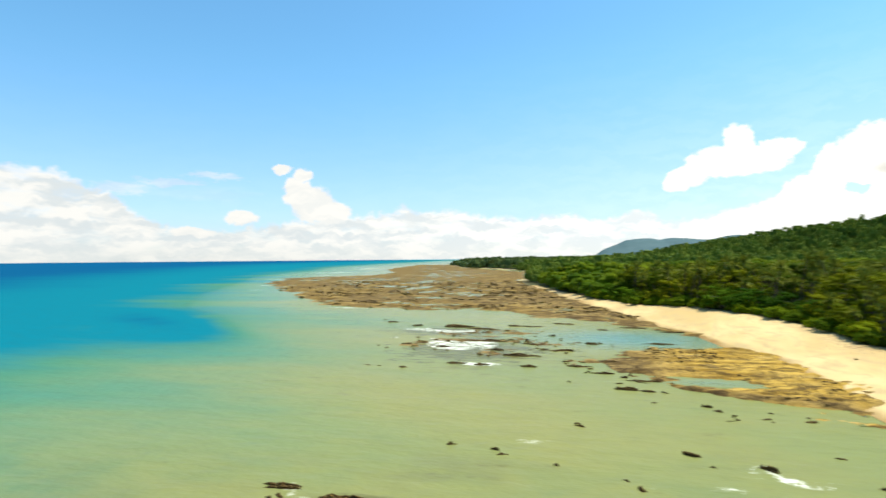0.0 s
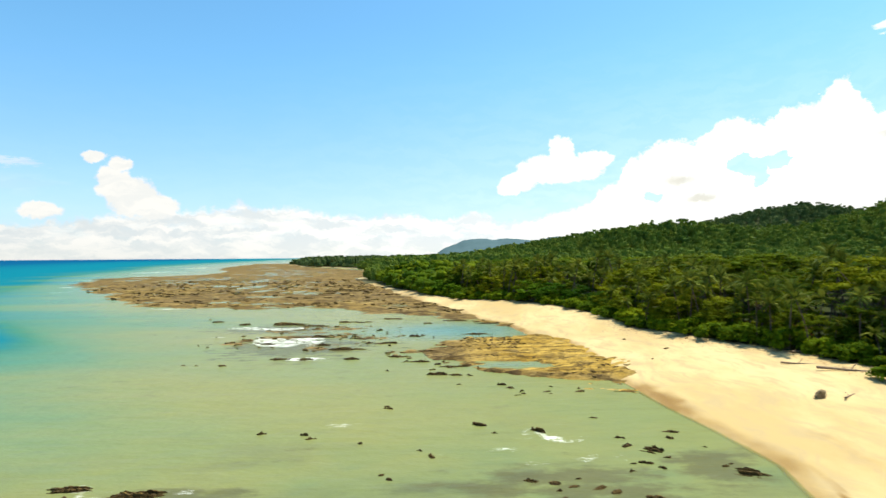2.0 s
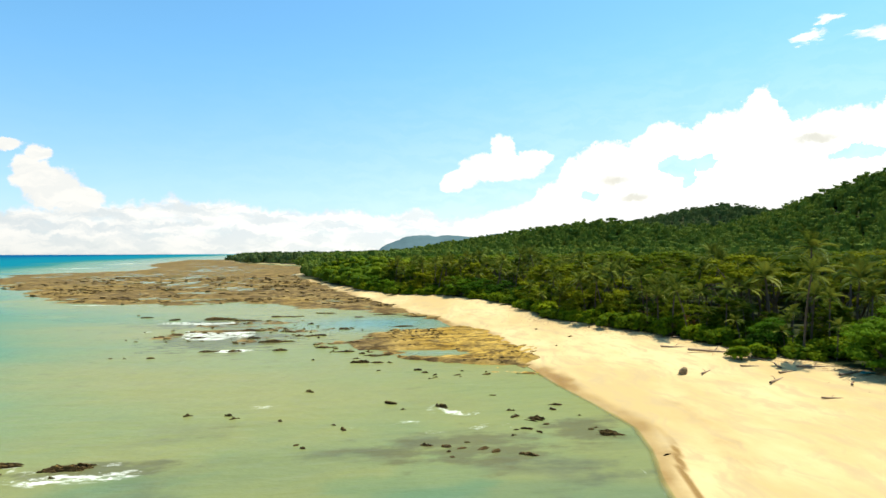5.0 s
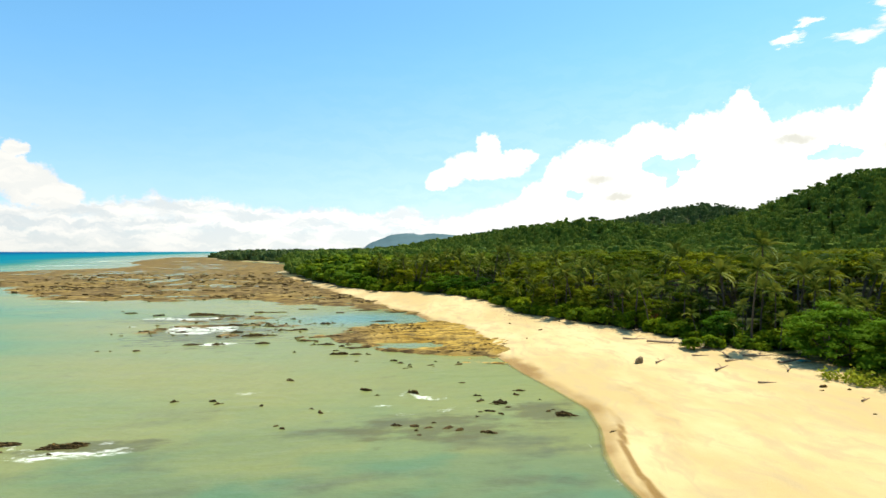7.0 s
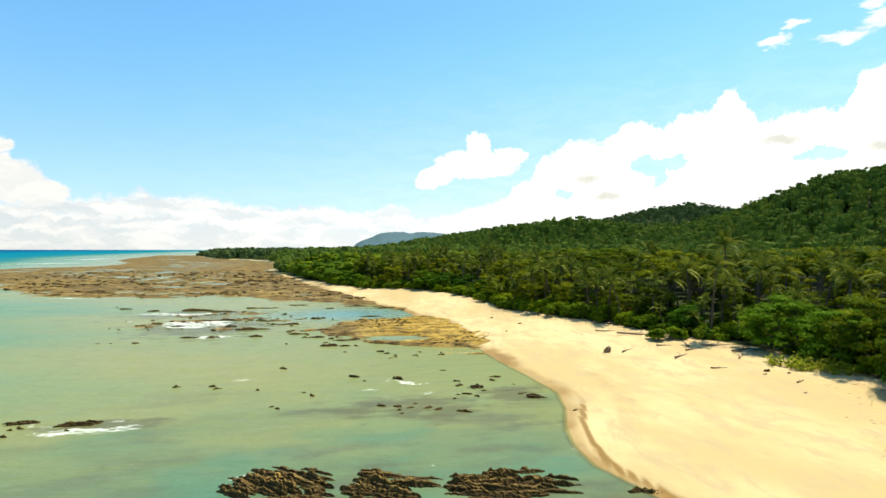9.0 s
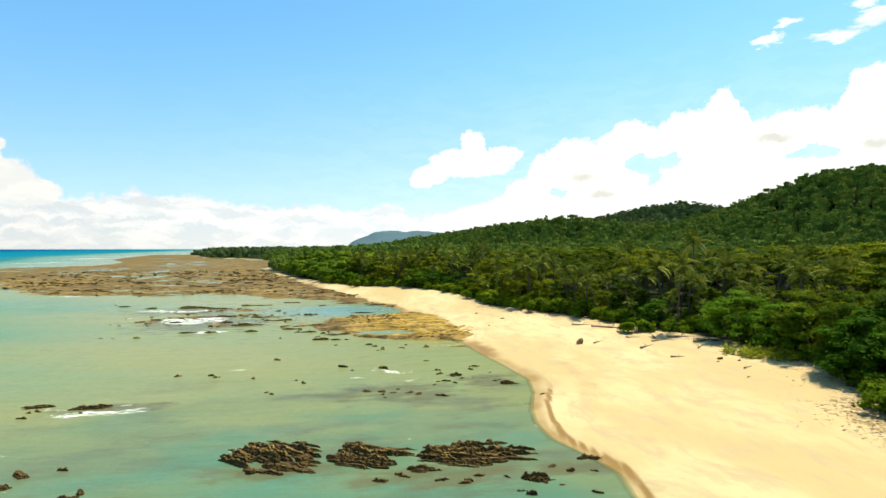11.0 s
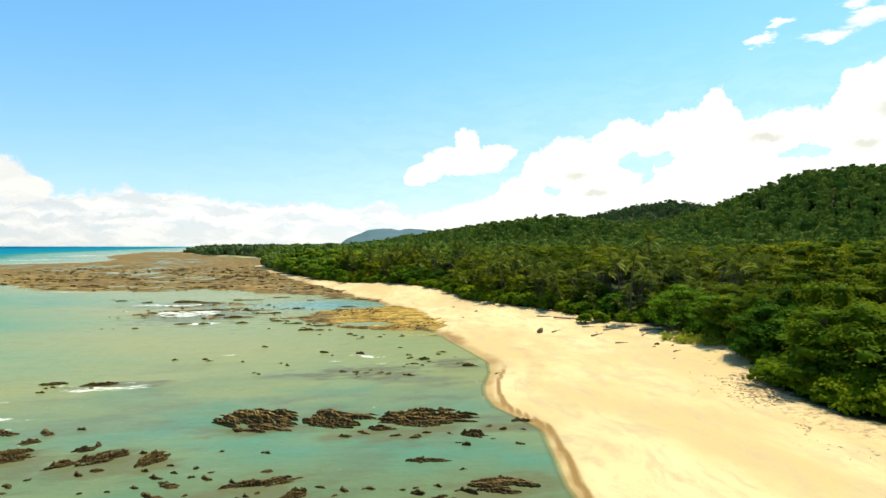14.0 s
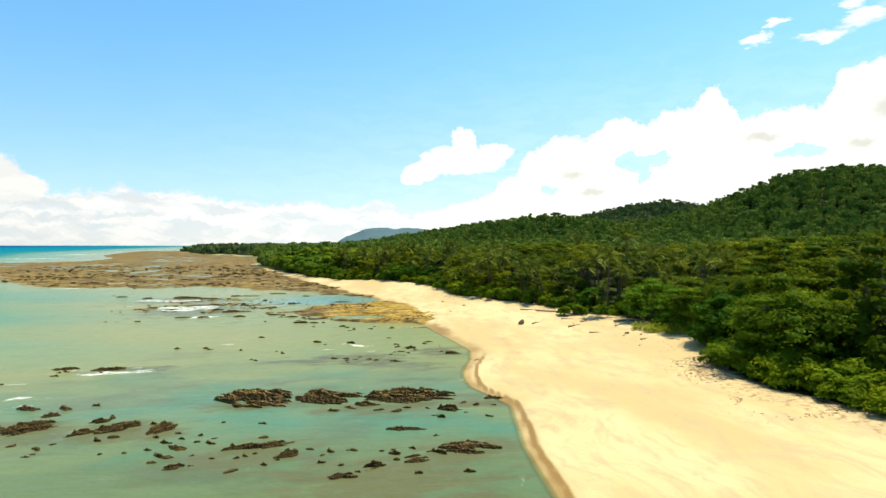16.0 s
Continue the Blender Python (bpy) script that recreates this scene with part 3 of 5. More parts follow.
# white water: x, y, half width, half depth, strength
SURF = ((-29.0, 146.5, 11, 7.5, 1.2), (-22, 127.2, 5, 1.8, 1.0), (-36, 164, 11, 4.5, 0.78), (-39, 150, 10, 2.5, 0.8), (-24, 64, 5, 0.9, 0.75), (-25, 60.6, 4, 0.7, 0.65), (-9, 61.5, 2, 2, 0.6), (-22.6, 106.4, 4, 1.2, 0.55), (12, 82.6, 5, 1.0, 0.72), (6.4, 86.6, 6, 1.0, 0.75), (-12.5, 91.5, 4, 1.1, 0.72), (-60, 148, 4, 1.0, 0.55), (-56, 158, 4, 1.0, 0.5), (1.0, 83.9, 4.2, 1.1, 1.0), (2.6, 81.1, 3.0, 0.8, 0.9),
        (6.5, 87.6, 2.4, 2.0, 1.1), (-20, 75.6, 5, 1.6, 0.72), (-24, 78.0, 6, 1.6, 0.72), (-6.4, 62.6, 2.2, 1.0, 1.0), (-9.8, 67.2, 3, 0.7, 0.6), (-28, 71, 4, 1.0, 0.65), (-21.5, 60.8, 4, 0.9, 0.6),
        (8.0, 42, 4, 1.6, 0.45), (-0.5, 42.5, 2, 0.9, 0.4), (10.5, 76.0, 6, 1.3, 0.5), (-2, 82, 5, 0.8, 0.35))
SURF_FAR = ((-78, 215, 9, 2.5, 0.8), (-104, 229, 8, 2.5, 0.7), (-170, 300, 14, 6, 0.75), (-205, 345, 20, 8, 0.8), (-240, 440, 18, 12, 0.7), (-245, 520, 40, 26, 0.75),
            (-280, 640, 50, 40, 0.8), (-330, 860, 50, 60, 0.75), (-46, 209, 8, 2, 0.6), (-12, 176, 6, 2, 0.4), (-380, 1080, 60, 60, 0.7))


def foam_field(x, y, z):
    out = np.zeros(np.shape(x))
    flow = 0.012 * np.clip(y - 60, 0, 400) + 1
    x, y = x + 5 * flow * fbm(x / (5 * flow), y / (3 * flow), 3), y + 2.4 * flow * fbm(x / (4 * flow) + 7, y / (2 * flow) + 3, 3)
    for cx, cy, rx, ry, k in SURF + SURF_FAR:
        out = np.maximum(out, k * np.exp(-(((x - cx) / rx) ** 2) - ((y - cy) / ry) ** 2))
    out = out * (0.45 + 0.70 * ease(fbm(x / (3.2 * flow) + 30, y / (1.3 * flow), 3), -0.22, 0.2))
    d = edge(y) - x
    lip = 0.62 * np.exp(-(((d - 0.25) / 0.25) ** 2)) * ease(fbm(x / 6, y / 6, 2), -0.15, 0.15) * (y < 112)
    caps = 0.40 * ease(fbm(x / 11 + 4, y / 1.6, 3), 0.24, 0.36) * ease(x, -75, -20) * ease(-y, -135, -95) * (x < edge(y) - 3)
    return np.minimum(np.maximum(np.maximum(out, lip), caps), 0.86)


def depth_field(x, y, z):
    bed = ground_z(x, y)
    flat_on = (inside(x, y, FLAT_CORNERS) > -12)
    ledge_on = (inside(x, y, LEDGE_CORNERS) > -5)
    bed = np.where(flat_on, 2.2 * np.maximum(bed, flat_z(x, y)), bed)
    bed = np.where(ledge_on, 1.8 * np.maximum(bed, ledge_z(x, y)), bed)
    return np.clip(-bed, 0, 8)


# rock just under the surface: x, y, half width, half depth
SHOALS = ((8, 54.6, 8, 2.0), (-3, 57.5, 5, 2.2), (14, 42, 6, 3.0), (8, 39.0, 9, 4.5), (-1, 44.5, 5, 3.0), (-12, 52, 6, 3.2), (-21, 53.5, 6, 4.0), (4, 33, 14, 4), (-20, 76.5, 6, 1.6), (17.5, 53.8, 3, 1.2),
          (-25, 140, 14, 16), (-34, 162, 16, 9), (8, 77, 9, 4), (19, 80, 4, 4))


def shoal_field(x, y, z):
    out = 0 * x
    for cx, cy, rx, ry in SHOALS:
        out = np.maximum(out, np.exp(-(((x - cx) / rx) ** 2) - ((y - cy) / ry) ** 2))
    return out


# clear turquoise hollows between the rocks: x, y, half width, half depth
HOLLOWS = ((3, 51.5, 12, 3.0), (12, 49.5, 6, 3.0), (-11, 57.5, 8, 3.0), (-3, 54, 8, 2.5), (17, 47.0, 2.5, 3.0), (14, 60.5, 5, 1.5))


def hollow_field(x, y, z):
    out = 0 * x
    x, y = x + 4 * fbm(x / 7 + 3, y / 5, 3), y + 2.5 * fbm(x / 6, y / 4 + 8, 3)
    for cx, cy, rx, ry in HOLLOWS:
        out = np.maximum(out, np.exp(-(((x - cx) / rx) ** 2) - ((y - cy) / ry) ** 2))
    return out


def sheen_field(x, y, z):
    """The still, sky-blue pools behind the ledge."""
    return np.maximum(np.exp(-(((x - 6) / 17) ** 2) - ((y - 157) / 11) ** 2), 0.45 * np.exp(-(((x - 10) / 6.5) ** 2) - ((y - 119.5) / 2.0) ** 2)) * 0.9


def offshore_field(x, y, z):
    """Distance out beyond the shelf's rim, with a dark hollow just outside it."""
    out = np.clip((rim(y) - x) / (260 + 0.45 * np.clip(y, 0, 2000)), -0.6, 1.2)
    along, across = (x + 118) * -0.815 + (y - 168) * 0.58, (x + 118) * 0.58 + (y - 168) * 0.815
    hollow = 0.42 * np.exp(-((along / 36) ** 2) - ((across + 4 * fbm(x / 18, y / 12, 3)) / 9) ** 2)
    return np.where(out > -0.12, out + hollow, out)


sea = sheet("water", axis((-4700, -700, 200), (-700, -100, 12), (-100, -40, 1.6), (-40, 15, 0.66), (15, 27, 0.34), (27, 60, 11)),
            axis((-700, 0, 70), (0, 26, 4), (26, 120, 0.62), (120, 250, 1.1), (250, 700, 9), (700, 4700, 160)), lambda x, y: 0 * x, water_material,
            keep=lambda x, y, z: x < edge(y) + 6, fields={
    "pool": lambda x, y, z: 0.22 * (inside(x, y, FLAT_CORNERS) > 2), "shoal": shoal_field, "hollow": hollow_field, "near": lambda x, y, z: ease(-y, -58, -38), "depth": depth_field, "foam": foam_field, "sheen": sheen_field,
    "offshore": offshore_field,
    "clear": lambda x, y, z: ease(-y, -100, -52) * (0.62 + 0.38 * ease(fbm(x / 14 + 9, y / 6, 3), -0.2, 0.2)) + 0.0 * x,
    "weed": lambda x, y, z: ease(x, -40, 4) * ease(-y, -100, -72) * ease(fbm(x / 22, y / 7 + 5, 2), -0.2, 0.15) + 0.6 * ease(-y, -47, -42)})
tagged(sea, "calm sea shading from milky green to deep blue", "sea", kind="structure")

# the far hill, kilometres behind everything, blue haze painted into its colour
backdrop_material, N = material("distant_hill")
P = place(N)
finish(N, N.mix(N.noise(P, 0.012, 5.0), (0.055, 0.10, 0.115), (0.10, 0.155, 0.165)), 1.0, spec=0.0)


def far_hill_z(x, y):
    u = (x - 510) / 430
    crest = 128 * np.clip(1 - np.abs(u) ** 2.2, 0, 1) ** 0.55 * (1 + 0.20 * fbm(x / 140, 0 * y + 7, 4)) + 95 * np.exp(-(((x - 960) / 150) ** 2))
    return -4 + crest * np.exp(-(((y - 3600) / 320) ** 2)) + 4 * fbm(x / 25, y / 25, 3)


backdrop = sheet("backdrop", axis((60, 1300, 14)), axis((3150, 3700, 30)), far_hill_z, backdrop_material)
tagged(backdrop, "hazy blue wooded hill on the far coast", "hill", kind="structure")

# ---------------------------------------------------------------- plants
def leaves(rng, centres, radii, count, size, flat=0.75, up=0.55):
    """Leaf blades over the outer, upper side of many clumps: places and quads."""
    n = len(centres) * count
    c, r = np.repeat(centres, count, 0), np.repeat(radii, count)[:, None]
    out = rng.normal(size=(n, 3))
    out[:, 2] = np.abs(out[:, 2]) * rng.choice([1, 1, 1, 1, -0.5], n)
    out /= np.linalg.norm(out, axis=1, keepdims=True)
    p = c + out * r * rng.uniform(0.65, 1.08, (n, 1)) * (1, 1, flat)
    normal = out + (0, 0, up) + rng.normal(size=(n, 3)) * 0.38
    return blades(rng, p, normal, size)


def hearts(rng, centres, radii, flat=0.75):
    """A small lumpy mass inside each clump, so that the crown is dense."""
    a, e = np.meshgrid(np.arange(6) * math.pi / 3, np.radians((-50, -8, 32, 66)))
    unit = np.stack([np.cos(a) * np.cos(e), np.sin(a) * np.cos(e), np.sin(e)], -1).reshape(-1, 3)
    n = len(centres)
    unit = unit[None] * rng.uniform(0.34, 0.62, (n, 24, 1)) * (1, 1, flat)
    v = centres[:, None] + unit * np.asarray(radii)[:, None, None]
    ring = np.arange(6)
    cell = np.concatenate([np.stack([k * 6 + ring, k * 6 + (ring + 1) % 6, (k + 1) * 6 + (ring + 1) % 6, (k + 1) * 6 + ring], -1) for k in range(3)] + [np.array([[18, 19, 20, 21], [18, 21, 22, 23]])])
    return v.reshape(-1, 3), (cell[None] + 24 * np.arange(n)[:, None, None]).reshape(-1, 4)


def blades(rng, p, normal, size):
    n = len(p)
    normal = normal / np.linalg.norm(normal, axis=1, keepdims=True)
    t = np.cross(normal, rng.normal(size=(n, 3)))
    t /= np.linalg.norm(t, axis=1, keepdims=True) + 1e-9
    b = np.cross(normal, t)
    s = size * rng.uniform(0.6, 1.35, (n, 1))
    droop = normal * s * 0.22
    v = np.stack([p - t * s, p + b * s * 0.5 + droop * 0.3, p + t * s - droop, p - b * s * 0.5 + droop * 0.3], 1).reshape(-1, 3)
    return v, np.arange(4 * n).reshape(-1, 4)


def tube(points, radii, sides=6):
    """A tapered round limb along points."""
    points = np.asarray(points, float)
    rings = []
    for k, (p, r) in enumerate(zip(points, radii)):
        ahead = points[min(k + 1, len(points) - 1)] - points[max(k - 1, 0)]
        ahead /= np.linalg.norm(ahead) + 1e-9
        u = np.cross(ahead, (0.3, 0.9, 0.1))
        u /= np.linalg.norm(u)
        w = np.cross(ahead, u)
        a = np.arange(sides) * 2 * math.pi / sides
        rings.append(p + r * (np.cos(a)[:, None] * u + np.sin(a)[:, None] * w))
    v = np.concatenate(rings)
    i = np.arange(sides)
    quads = np.concatenate([np.stack([k * sides + i, k * sides + (i + 1) % sides, (k + 1) * sides + (i + 1) % sides, (k + 1) * sides + i], -1) for k in range(len(points) - 1)])
    return v, quads


def joined(pieces):
    vs, qs, base = [], [], 0
    for v, q in pieces:
        vs.append(v), qs.append(q + base)
        base += len(v)
    return np.concatenate(vs), np.concatenate(qs)


def tree_meshes(seed, height, radius, clumps, count, size, leaf, dome=0.88, layers=False, clump=1.0, squat=0.56, up=0.55, low=False):
    """Trunk with limbs, and a crown of clumps with gaps: two meshes."""
    rng = np.random.RandomState(seed)
    base = height * (1 - dome)
    mid = height - radius * 0.75 if height - radius * 0.75 > base else base
    lean = rng.normal(size=2) * 0.05 * height
    fork = np.array([lean[0] * 0.5, lean[1] * 0.5, base * 0.9])
    limbs = [tube([(0, 0, -0.3), (lean[0] * 0.2, lean[1] * 0.2, base * 0.45), fork], [0.035 * height, 0.026 * height, 0.02 * height])]
    d = rng.normal(size=(clumps, 3))
    d[:, 2] = d[:, 2] * 0.9 + 0.15
    d /= np.linalg.norm(d, axis=1, keepdims=True)
    d[:, 2] = np.maximum(d[:, 2], -0.8)
    reach = rng.uniform(0.62, 1.0, (clumps, 1))
    scale = np.array([radius, radius, (height - base) * 0.48])
    centres = np.array([lean[0], lean[1], base + (height - base) * 0.5]) + d * reach * scale
    if low:
        # a dome that slopes down to the ground all round
        centres[:, 2] = base + (height - base) * (0.12 + 0.76 * np.abs(d[:, 2]) * reach[:, 0])
    if layers:
        centres[:, 2] = height - 0.12 * height * rng.randint(0, 3, clumps) - 0.25 * radius * (np.hypot(d[:, 0], d[:, 1]) * reach[:, 0]) ** 2
    for k in rng.choice(clumps, min(6, clumps), replace=False):
        limbs.append(tube([fork, (fork + centres[k]) / 2 + (0, 0, 0.06 * height), centres[k]], [0.014 * height, 0.009 * height, 0.003 * height], 5))
    radii = clump * radius * rng.uniform(0.16, 0.40, clumps)
    squat = 0.34 if layers else squat
    crown = joined([leaves(rng, centres, radii, count, size, squat, up), hearts(rng, centres, radii, squat)])
    tv, tq = joined(limbs)
    return fill_mesh("trunk", tv, tq, bark_material), fill_mesh("crown", *crown, leaf)


def plant_tree(name, meshes, label, category, m, group):
    root = new(name)
    root.empty_display_size = 0.5
    part("trunk", meshes[0], root)
    part("crown", meshes[1], root)
    root.matrix_basis = m
    return tagged(root, label, category, group)


def spot(x, y, turn=0.0, size=1.0, sink=0.0):
    z = float(ground_z(np.array(float(x)), np.array(float(y)))) - sink
    return pose(x, y, z, 0, 0, turn) @ Matrix.Diagonal((size, size, size, 1))


def grown(ob, x, y, turn, size, sink=0.0):
    """A copy of a plant on the ground, turned and scaled."""
    c = copy_thing(ob, spot(x, y, turn, 1.0, sink))
    c.scale = (size, size, size * random.uniform(0.9, 1.1))
    return c


def frond_mesh(seed, length):
    """One palm frond: an arching rib with drooping leaflets on both sides."""
    rng = np.random.RandomState(seed)
    s = np.linspace(0, 1, 9)
    rib = np.stack([length * (s - 0.12 * s**3), 0 * s, length * (0.34 * s - 0.52 * s**2.2)], -1)
    pieces = [tube(rib, 0.035 * (1.15 - s), 3)]
    vs = []
    for u in np.linspace(0.12, 1.0, 15):
        p = np.array([np.interp(u, s, rib[:, k]) for k in range(3)])
        for side in (-1, 1):
            long = length * 0.25 * math.sin(math.pi * min(1, 0.22 + 0.74 * u)) * rng.uniform(0.85, 1.1) + 0.12
            tip = p + np.array([0.45 * long, side * 0.75 * long, -0.30 * long * rng.uniform(0.4, 1.5)])
            wide = np.array([0.075, 0, 0.01])
            vs += [p - wide, p + wide, (p + tip) / 2 + wide * 1.25 + (0, 0, 0.05), tip]
    vs = np.array(vs)
    pieces.append((vs, np.arange(len(vs)).reshape(-1, 4)))
    return fill_mesh("frond", *joined(pieces), leaf_palm, smooth=False)


FRONDS = [frond_mesh(40 + k, 2.5 + 0.3 * k) for k in range(3)]


def make_palm(seed, height):
    """A coconut palm: curved ringed trunk and a head of fronds."""
    rng = np.random.RandomState(seed)
    root = new("palm_tree")
    bend = rng.normal(size=2) * 0.11 * height
    s = np.linspace(0, 1, 8)
    line = np.stack([bend[0] * s**1.8, bend[1] * s**1.8, -0.3 + (height + 0.3) * s], -1)
    tv, tq = tube(line, 0.17 - 0.07 * s + 0.06 * (s < 0.05), 7)
    part("trunk", fill_mesh("palm_trunk", tv, tq, bark_material), root)
    for k in range(19):
        lift = rng.uniform(-36, 74)
        m = Matrix.Translation(line[-1]) @ Euler((rng.uniform(-0.3, 0.3), radians(-lift), radians(k * 137.5 + rng.uniform(-12, 12)))).to_matrix().to_4x4()
        part("frond", FRONDS[k % 3], root, m=m)
    return tagged(root, "tall coconut palm with grey trunk in the woods", "palm", "palms behind the beach")


def make_shrub(seed, height, radius, leaf, label, clumps=14, count=32, size=0.25):
    """A low bush: stems and a rounded, broken mass of leaves."""
    rng = np.random.RandomState(seed)
    root = new("shrub")
    a, r = rng.uniform(0, 2 * math.pi, clumps), np.sqrt(rng.uniform(0, 1, clumps)) * radius * 0.8
    tops = height * (0.95 - 0.5 * (r / radius) ** 2) * rng.uniform(0.6, 0.9, clumps)
    centres = np.stack([r * np.cos(a), r * np.sin(a), tops - 0.14 * height], -1)
    low = centres * (1.15, 1.15, 0.42)
    stems = [tube([(0.1 * c[0], 0.1 * c[1], -0.2), (0.6 * c[0], 0.6 * c[1], 0.5 * c[2]), c], [0.05, 0.035, 0.012], 5) for c in centres[:7]]
    for stem in stems:
        part("stem", fill_mesh("stem", *stem, bark_material), root)
    both, spread = np.concatenate([centres, low]), radius * rng.uniform(0.22, 0.36, 2 * clumps)
    part("foliage", fill_mesh("foliage", *joined([leaves(rng, both, spread, count, size, 0.55, 0.9), hearts(rng, both, spread, 0.55)]), leaf), root)
    return tagged(root, label, "shrub", "shrubs along the beach")


rng = np.random.RandomState(11)
ROUND = "broad-crowned green tree in the coastal woods"
FEATHER = "flat-topped feathery tree in the coastal woods"
broadleaf = [tree_meshes(60 + k, h, r, c, 62, 0.20, leaf_tree) for k, (h, r, c) in enumerate(((10.5, 4.4, 38), (12.5, 4.8, 42), (8.5, 4.2, 36), (11.5, 3.9, 38)))]
feathery = [tree_meshes(70 + k, h, r, c, 62, 0.20, leaf_tree, 0.62, True) for k, (h, r, c) in enumerate(((11.5, 5.8, 42), (13, 6.6, 48)))]
# height, radius, clumps, leaf, leaves to a clump, leaf size, clump size
BUSHY_KINDS = ((7.8, 5.1, 74, leaf_deep, 84, 0.16, 0.85), (6.0, 4.0, 40, leaf_tree, 70, 0.18, 1.0), (8.8, 4.2, 46, leaf_tree, 84, 0.18, 1.0), (7.8, 5.4, 120, leaf_bush, 96, 0.16, 0.8))
bushy = [tree_meshes(76 + k, h, rad, n, count, size, leaf, 0.99, False, clump, 0.5, 1.1 if k in (0, 3) else 0.8, k in (0, 3)) for k, (h, rad, n, leaf, count, size, clump) in enumerate(BUSHY_KINDS)]

# trees that stand apart at the back of the beach: x, y, turn, size
first_trees = [plant_tree("tree", broadleaf[k], ROUND, "tree", spot(0, 0), "trees behind the beach") for k in range(4)]
first_feathery = [plant_tree("tree", feathery[k], FEATHER, "tree", spot(0, 0), "trees behind the beach") for k in range(2)]
BUSHY = "rounded leafy tree with branches down to the sand"
first_bushy = [plant_tree("tree", bushy[k], BUSHY, "tree", spot(0, 0), "trees behind the beach") for k in range(4)]
first_palms = [make_palm(80 + k, h) for k, h in enumerate((8.5, 10.0, 11.0, 7.5))]
GREEN = "dense bright green shrub at the top of the beach"
first_shrubs = [make_shrub(90, 2.6, 2.6, leaf_bush, GREEN), make_shrub(91, 3.4, 3.0, leaf_bush, GREEN, 17), make_shrub(92, 1.7, 1.9, leaf_bush, GREEN, 12), make_shrub(94, 3.0, 2.8, leaf_bush, GREEN, 24, 125, 0.14)]
rusty = make_shrub(93, 3.2, 2.6, leaf_rust, "rust-brown leafed shrub among green trees", 14)
kit = {"b": first_bushy, "t": first_trees, "f": first_feathery, "p": first_palms, "s": first_shrubs, "r": [rusty]}
stood = set()


def stand(kind, k, x, y, turn=0.0, size=1.0, sink=0.0):
    """The first of a kind goes to its place, later ones are copies."""
    ob = kit[kind][k % len(kit[kind])]
    if ob.name in stood:
        return grown(ob, x, y, turn, size, sink)
    stood.add(ob.name)
    ob.matrix_basis = spot(x, y, turn, size, sink)
    return ob


APART = (("b", 0, 55.6, 84.0, 20, 1.04), ("b", 2, 54.2, 69.5, 80, 0.95), ("b", 1, 58.5, 66, 10, 1.1), ("b", 3, 49.4, 46.6, 0, 1.2), ("b", 2, 56.0, 57, 60, 0.9), ("b", 3, 55.0, 52.5, 130, 1.05),
         ("b", 1, 60, 76, 200, 1.1), ("s", 3, 45.9, 52.6, 0, 0.8), ("s", 3, 44.2, 49.2, 50, 1.05), ("s", 3, 42.6, 45.8, 90, 0.8), ("s", 3, 44.4, 44.2, 10, 1.3), ("s", 3, 43.2, 41.8, 140, 1.0), ("s", 3, 45.6, 39.4, 75, 1.35), ("s", 3, 43.2, 37.9, 240, 0.8), ("s", 3, 44.8, 35.2, 200, 1.1), ("s", 3, 46.6, 49.6, 300, 1.2),
         ("s", 2, 47.2, 95.3, 30, 1.35), ("b", 1, 48.5, 34.5, 220, 1.1), ("s", 2, 57.0, 79.5, 20, 1.2), ("r", 0, 54, 122, 0, 1.0), ("r", 0, 51.5, 133, 90, 0.8), ("s", 0, 47.5, 55.5, 70, 0.9))
for kind, k, x, y, turn, size in APART:
    stand(kind, k, x, y, turn, size)

taken = [(x, y) for _, _, x, y, _, _ in APART]


def is_free(x, y, gap):
    return all((x - a) ** 2 + (y - b) ** 2 > gap * gap for a, b in taken)


# shrubs along the foot of the woods, thick where the beach has a green hem
for y in np.arange(52, 262, 1.9):
    hem = 0.95 if 100 < y < 122 or 127 < y < 150 or 215 < y < 262 else (0.12 if 60 < y < 97 else 0.6)
    if rng.rand() < hem:
        x = wood(y) + rng.uniform(0.6, 3.0)
        if is_free(x, y, 1.7):
            stand("s", rng.randint(3), x, y + rng.uniform(-0.6, 0.6), rng.uniform(0, 360), rng.uniform(0.75, 1.3))

# leafy small trees close the front of the woods
for y in np.arange(98, 262, 4.6):
    x = wood(y) + rng.uniform(3.2, 5.5)
    if is_free(x, y, 3.0) and not 178 < y < 206 and not (98 < y < 156 and rng.rand() < 0.55):
        taken.append((x, y))
        stand("b", rng.randint(3), x, y, rng.uniform(0, 360), rng.uniform(0.45, 0.7) if y < 156 else rng.uniform(0.6, 0.95))
# palms stand right behind the sand here
for y in np.arange(80, 158, 0.9):
    x = wood(y) + rng.uniform(1.8, 11.0)
    if is_free(x, y, 1.9):
        taken.append((x, y))
        stand("p", rng.randint(4), x, y, rng.uniform(0, 360), rng.uniform(0.36, 0.95))
hem_trees = list(taken)
for y in np.arange(97, 160, 2.3):
    x = wood(y) + rng.uniform(4.5, 13.0)
    if is_free(x, y, 1.2):
        stand("b", 1 + rng.randint(2), x, y, rng.uniform(0, 360), rng.uniform(0.5, 0.85))
for y in np.arange(66, 99, 2.0):
    stand("b", 1 + rng.randint(2), wood(y) + rng.uniform(9, 17), y, rng.uniform(0, 360), rng.uniform(0.6, 0.85))

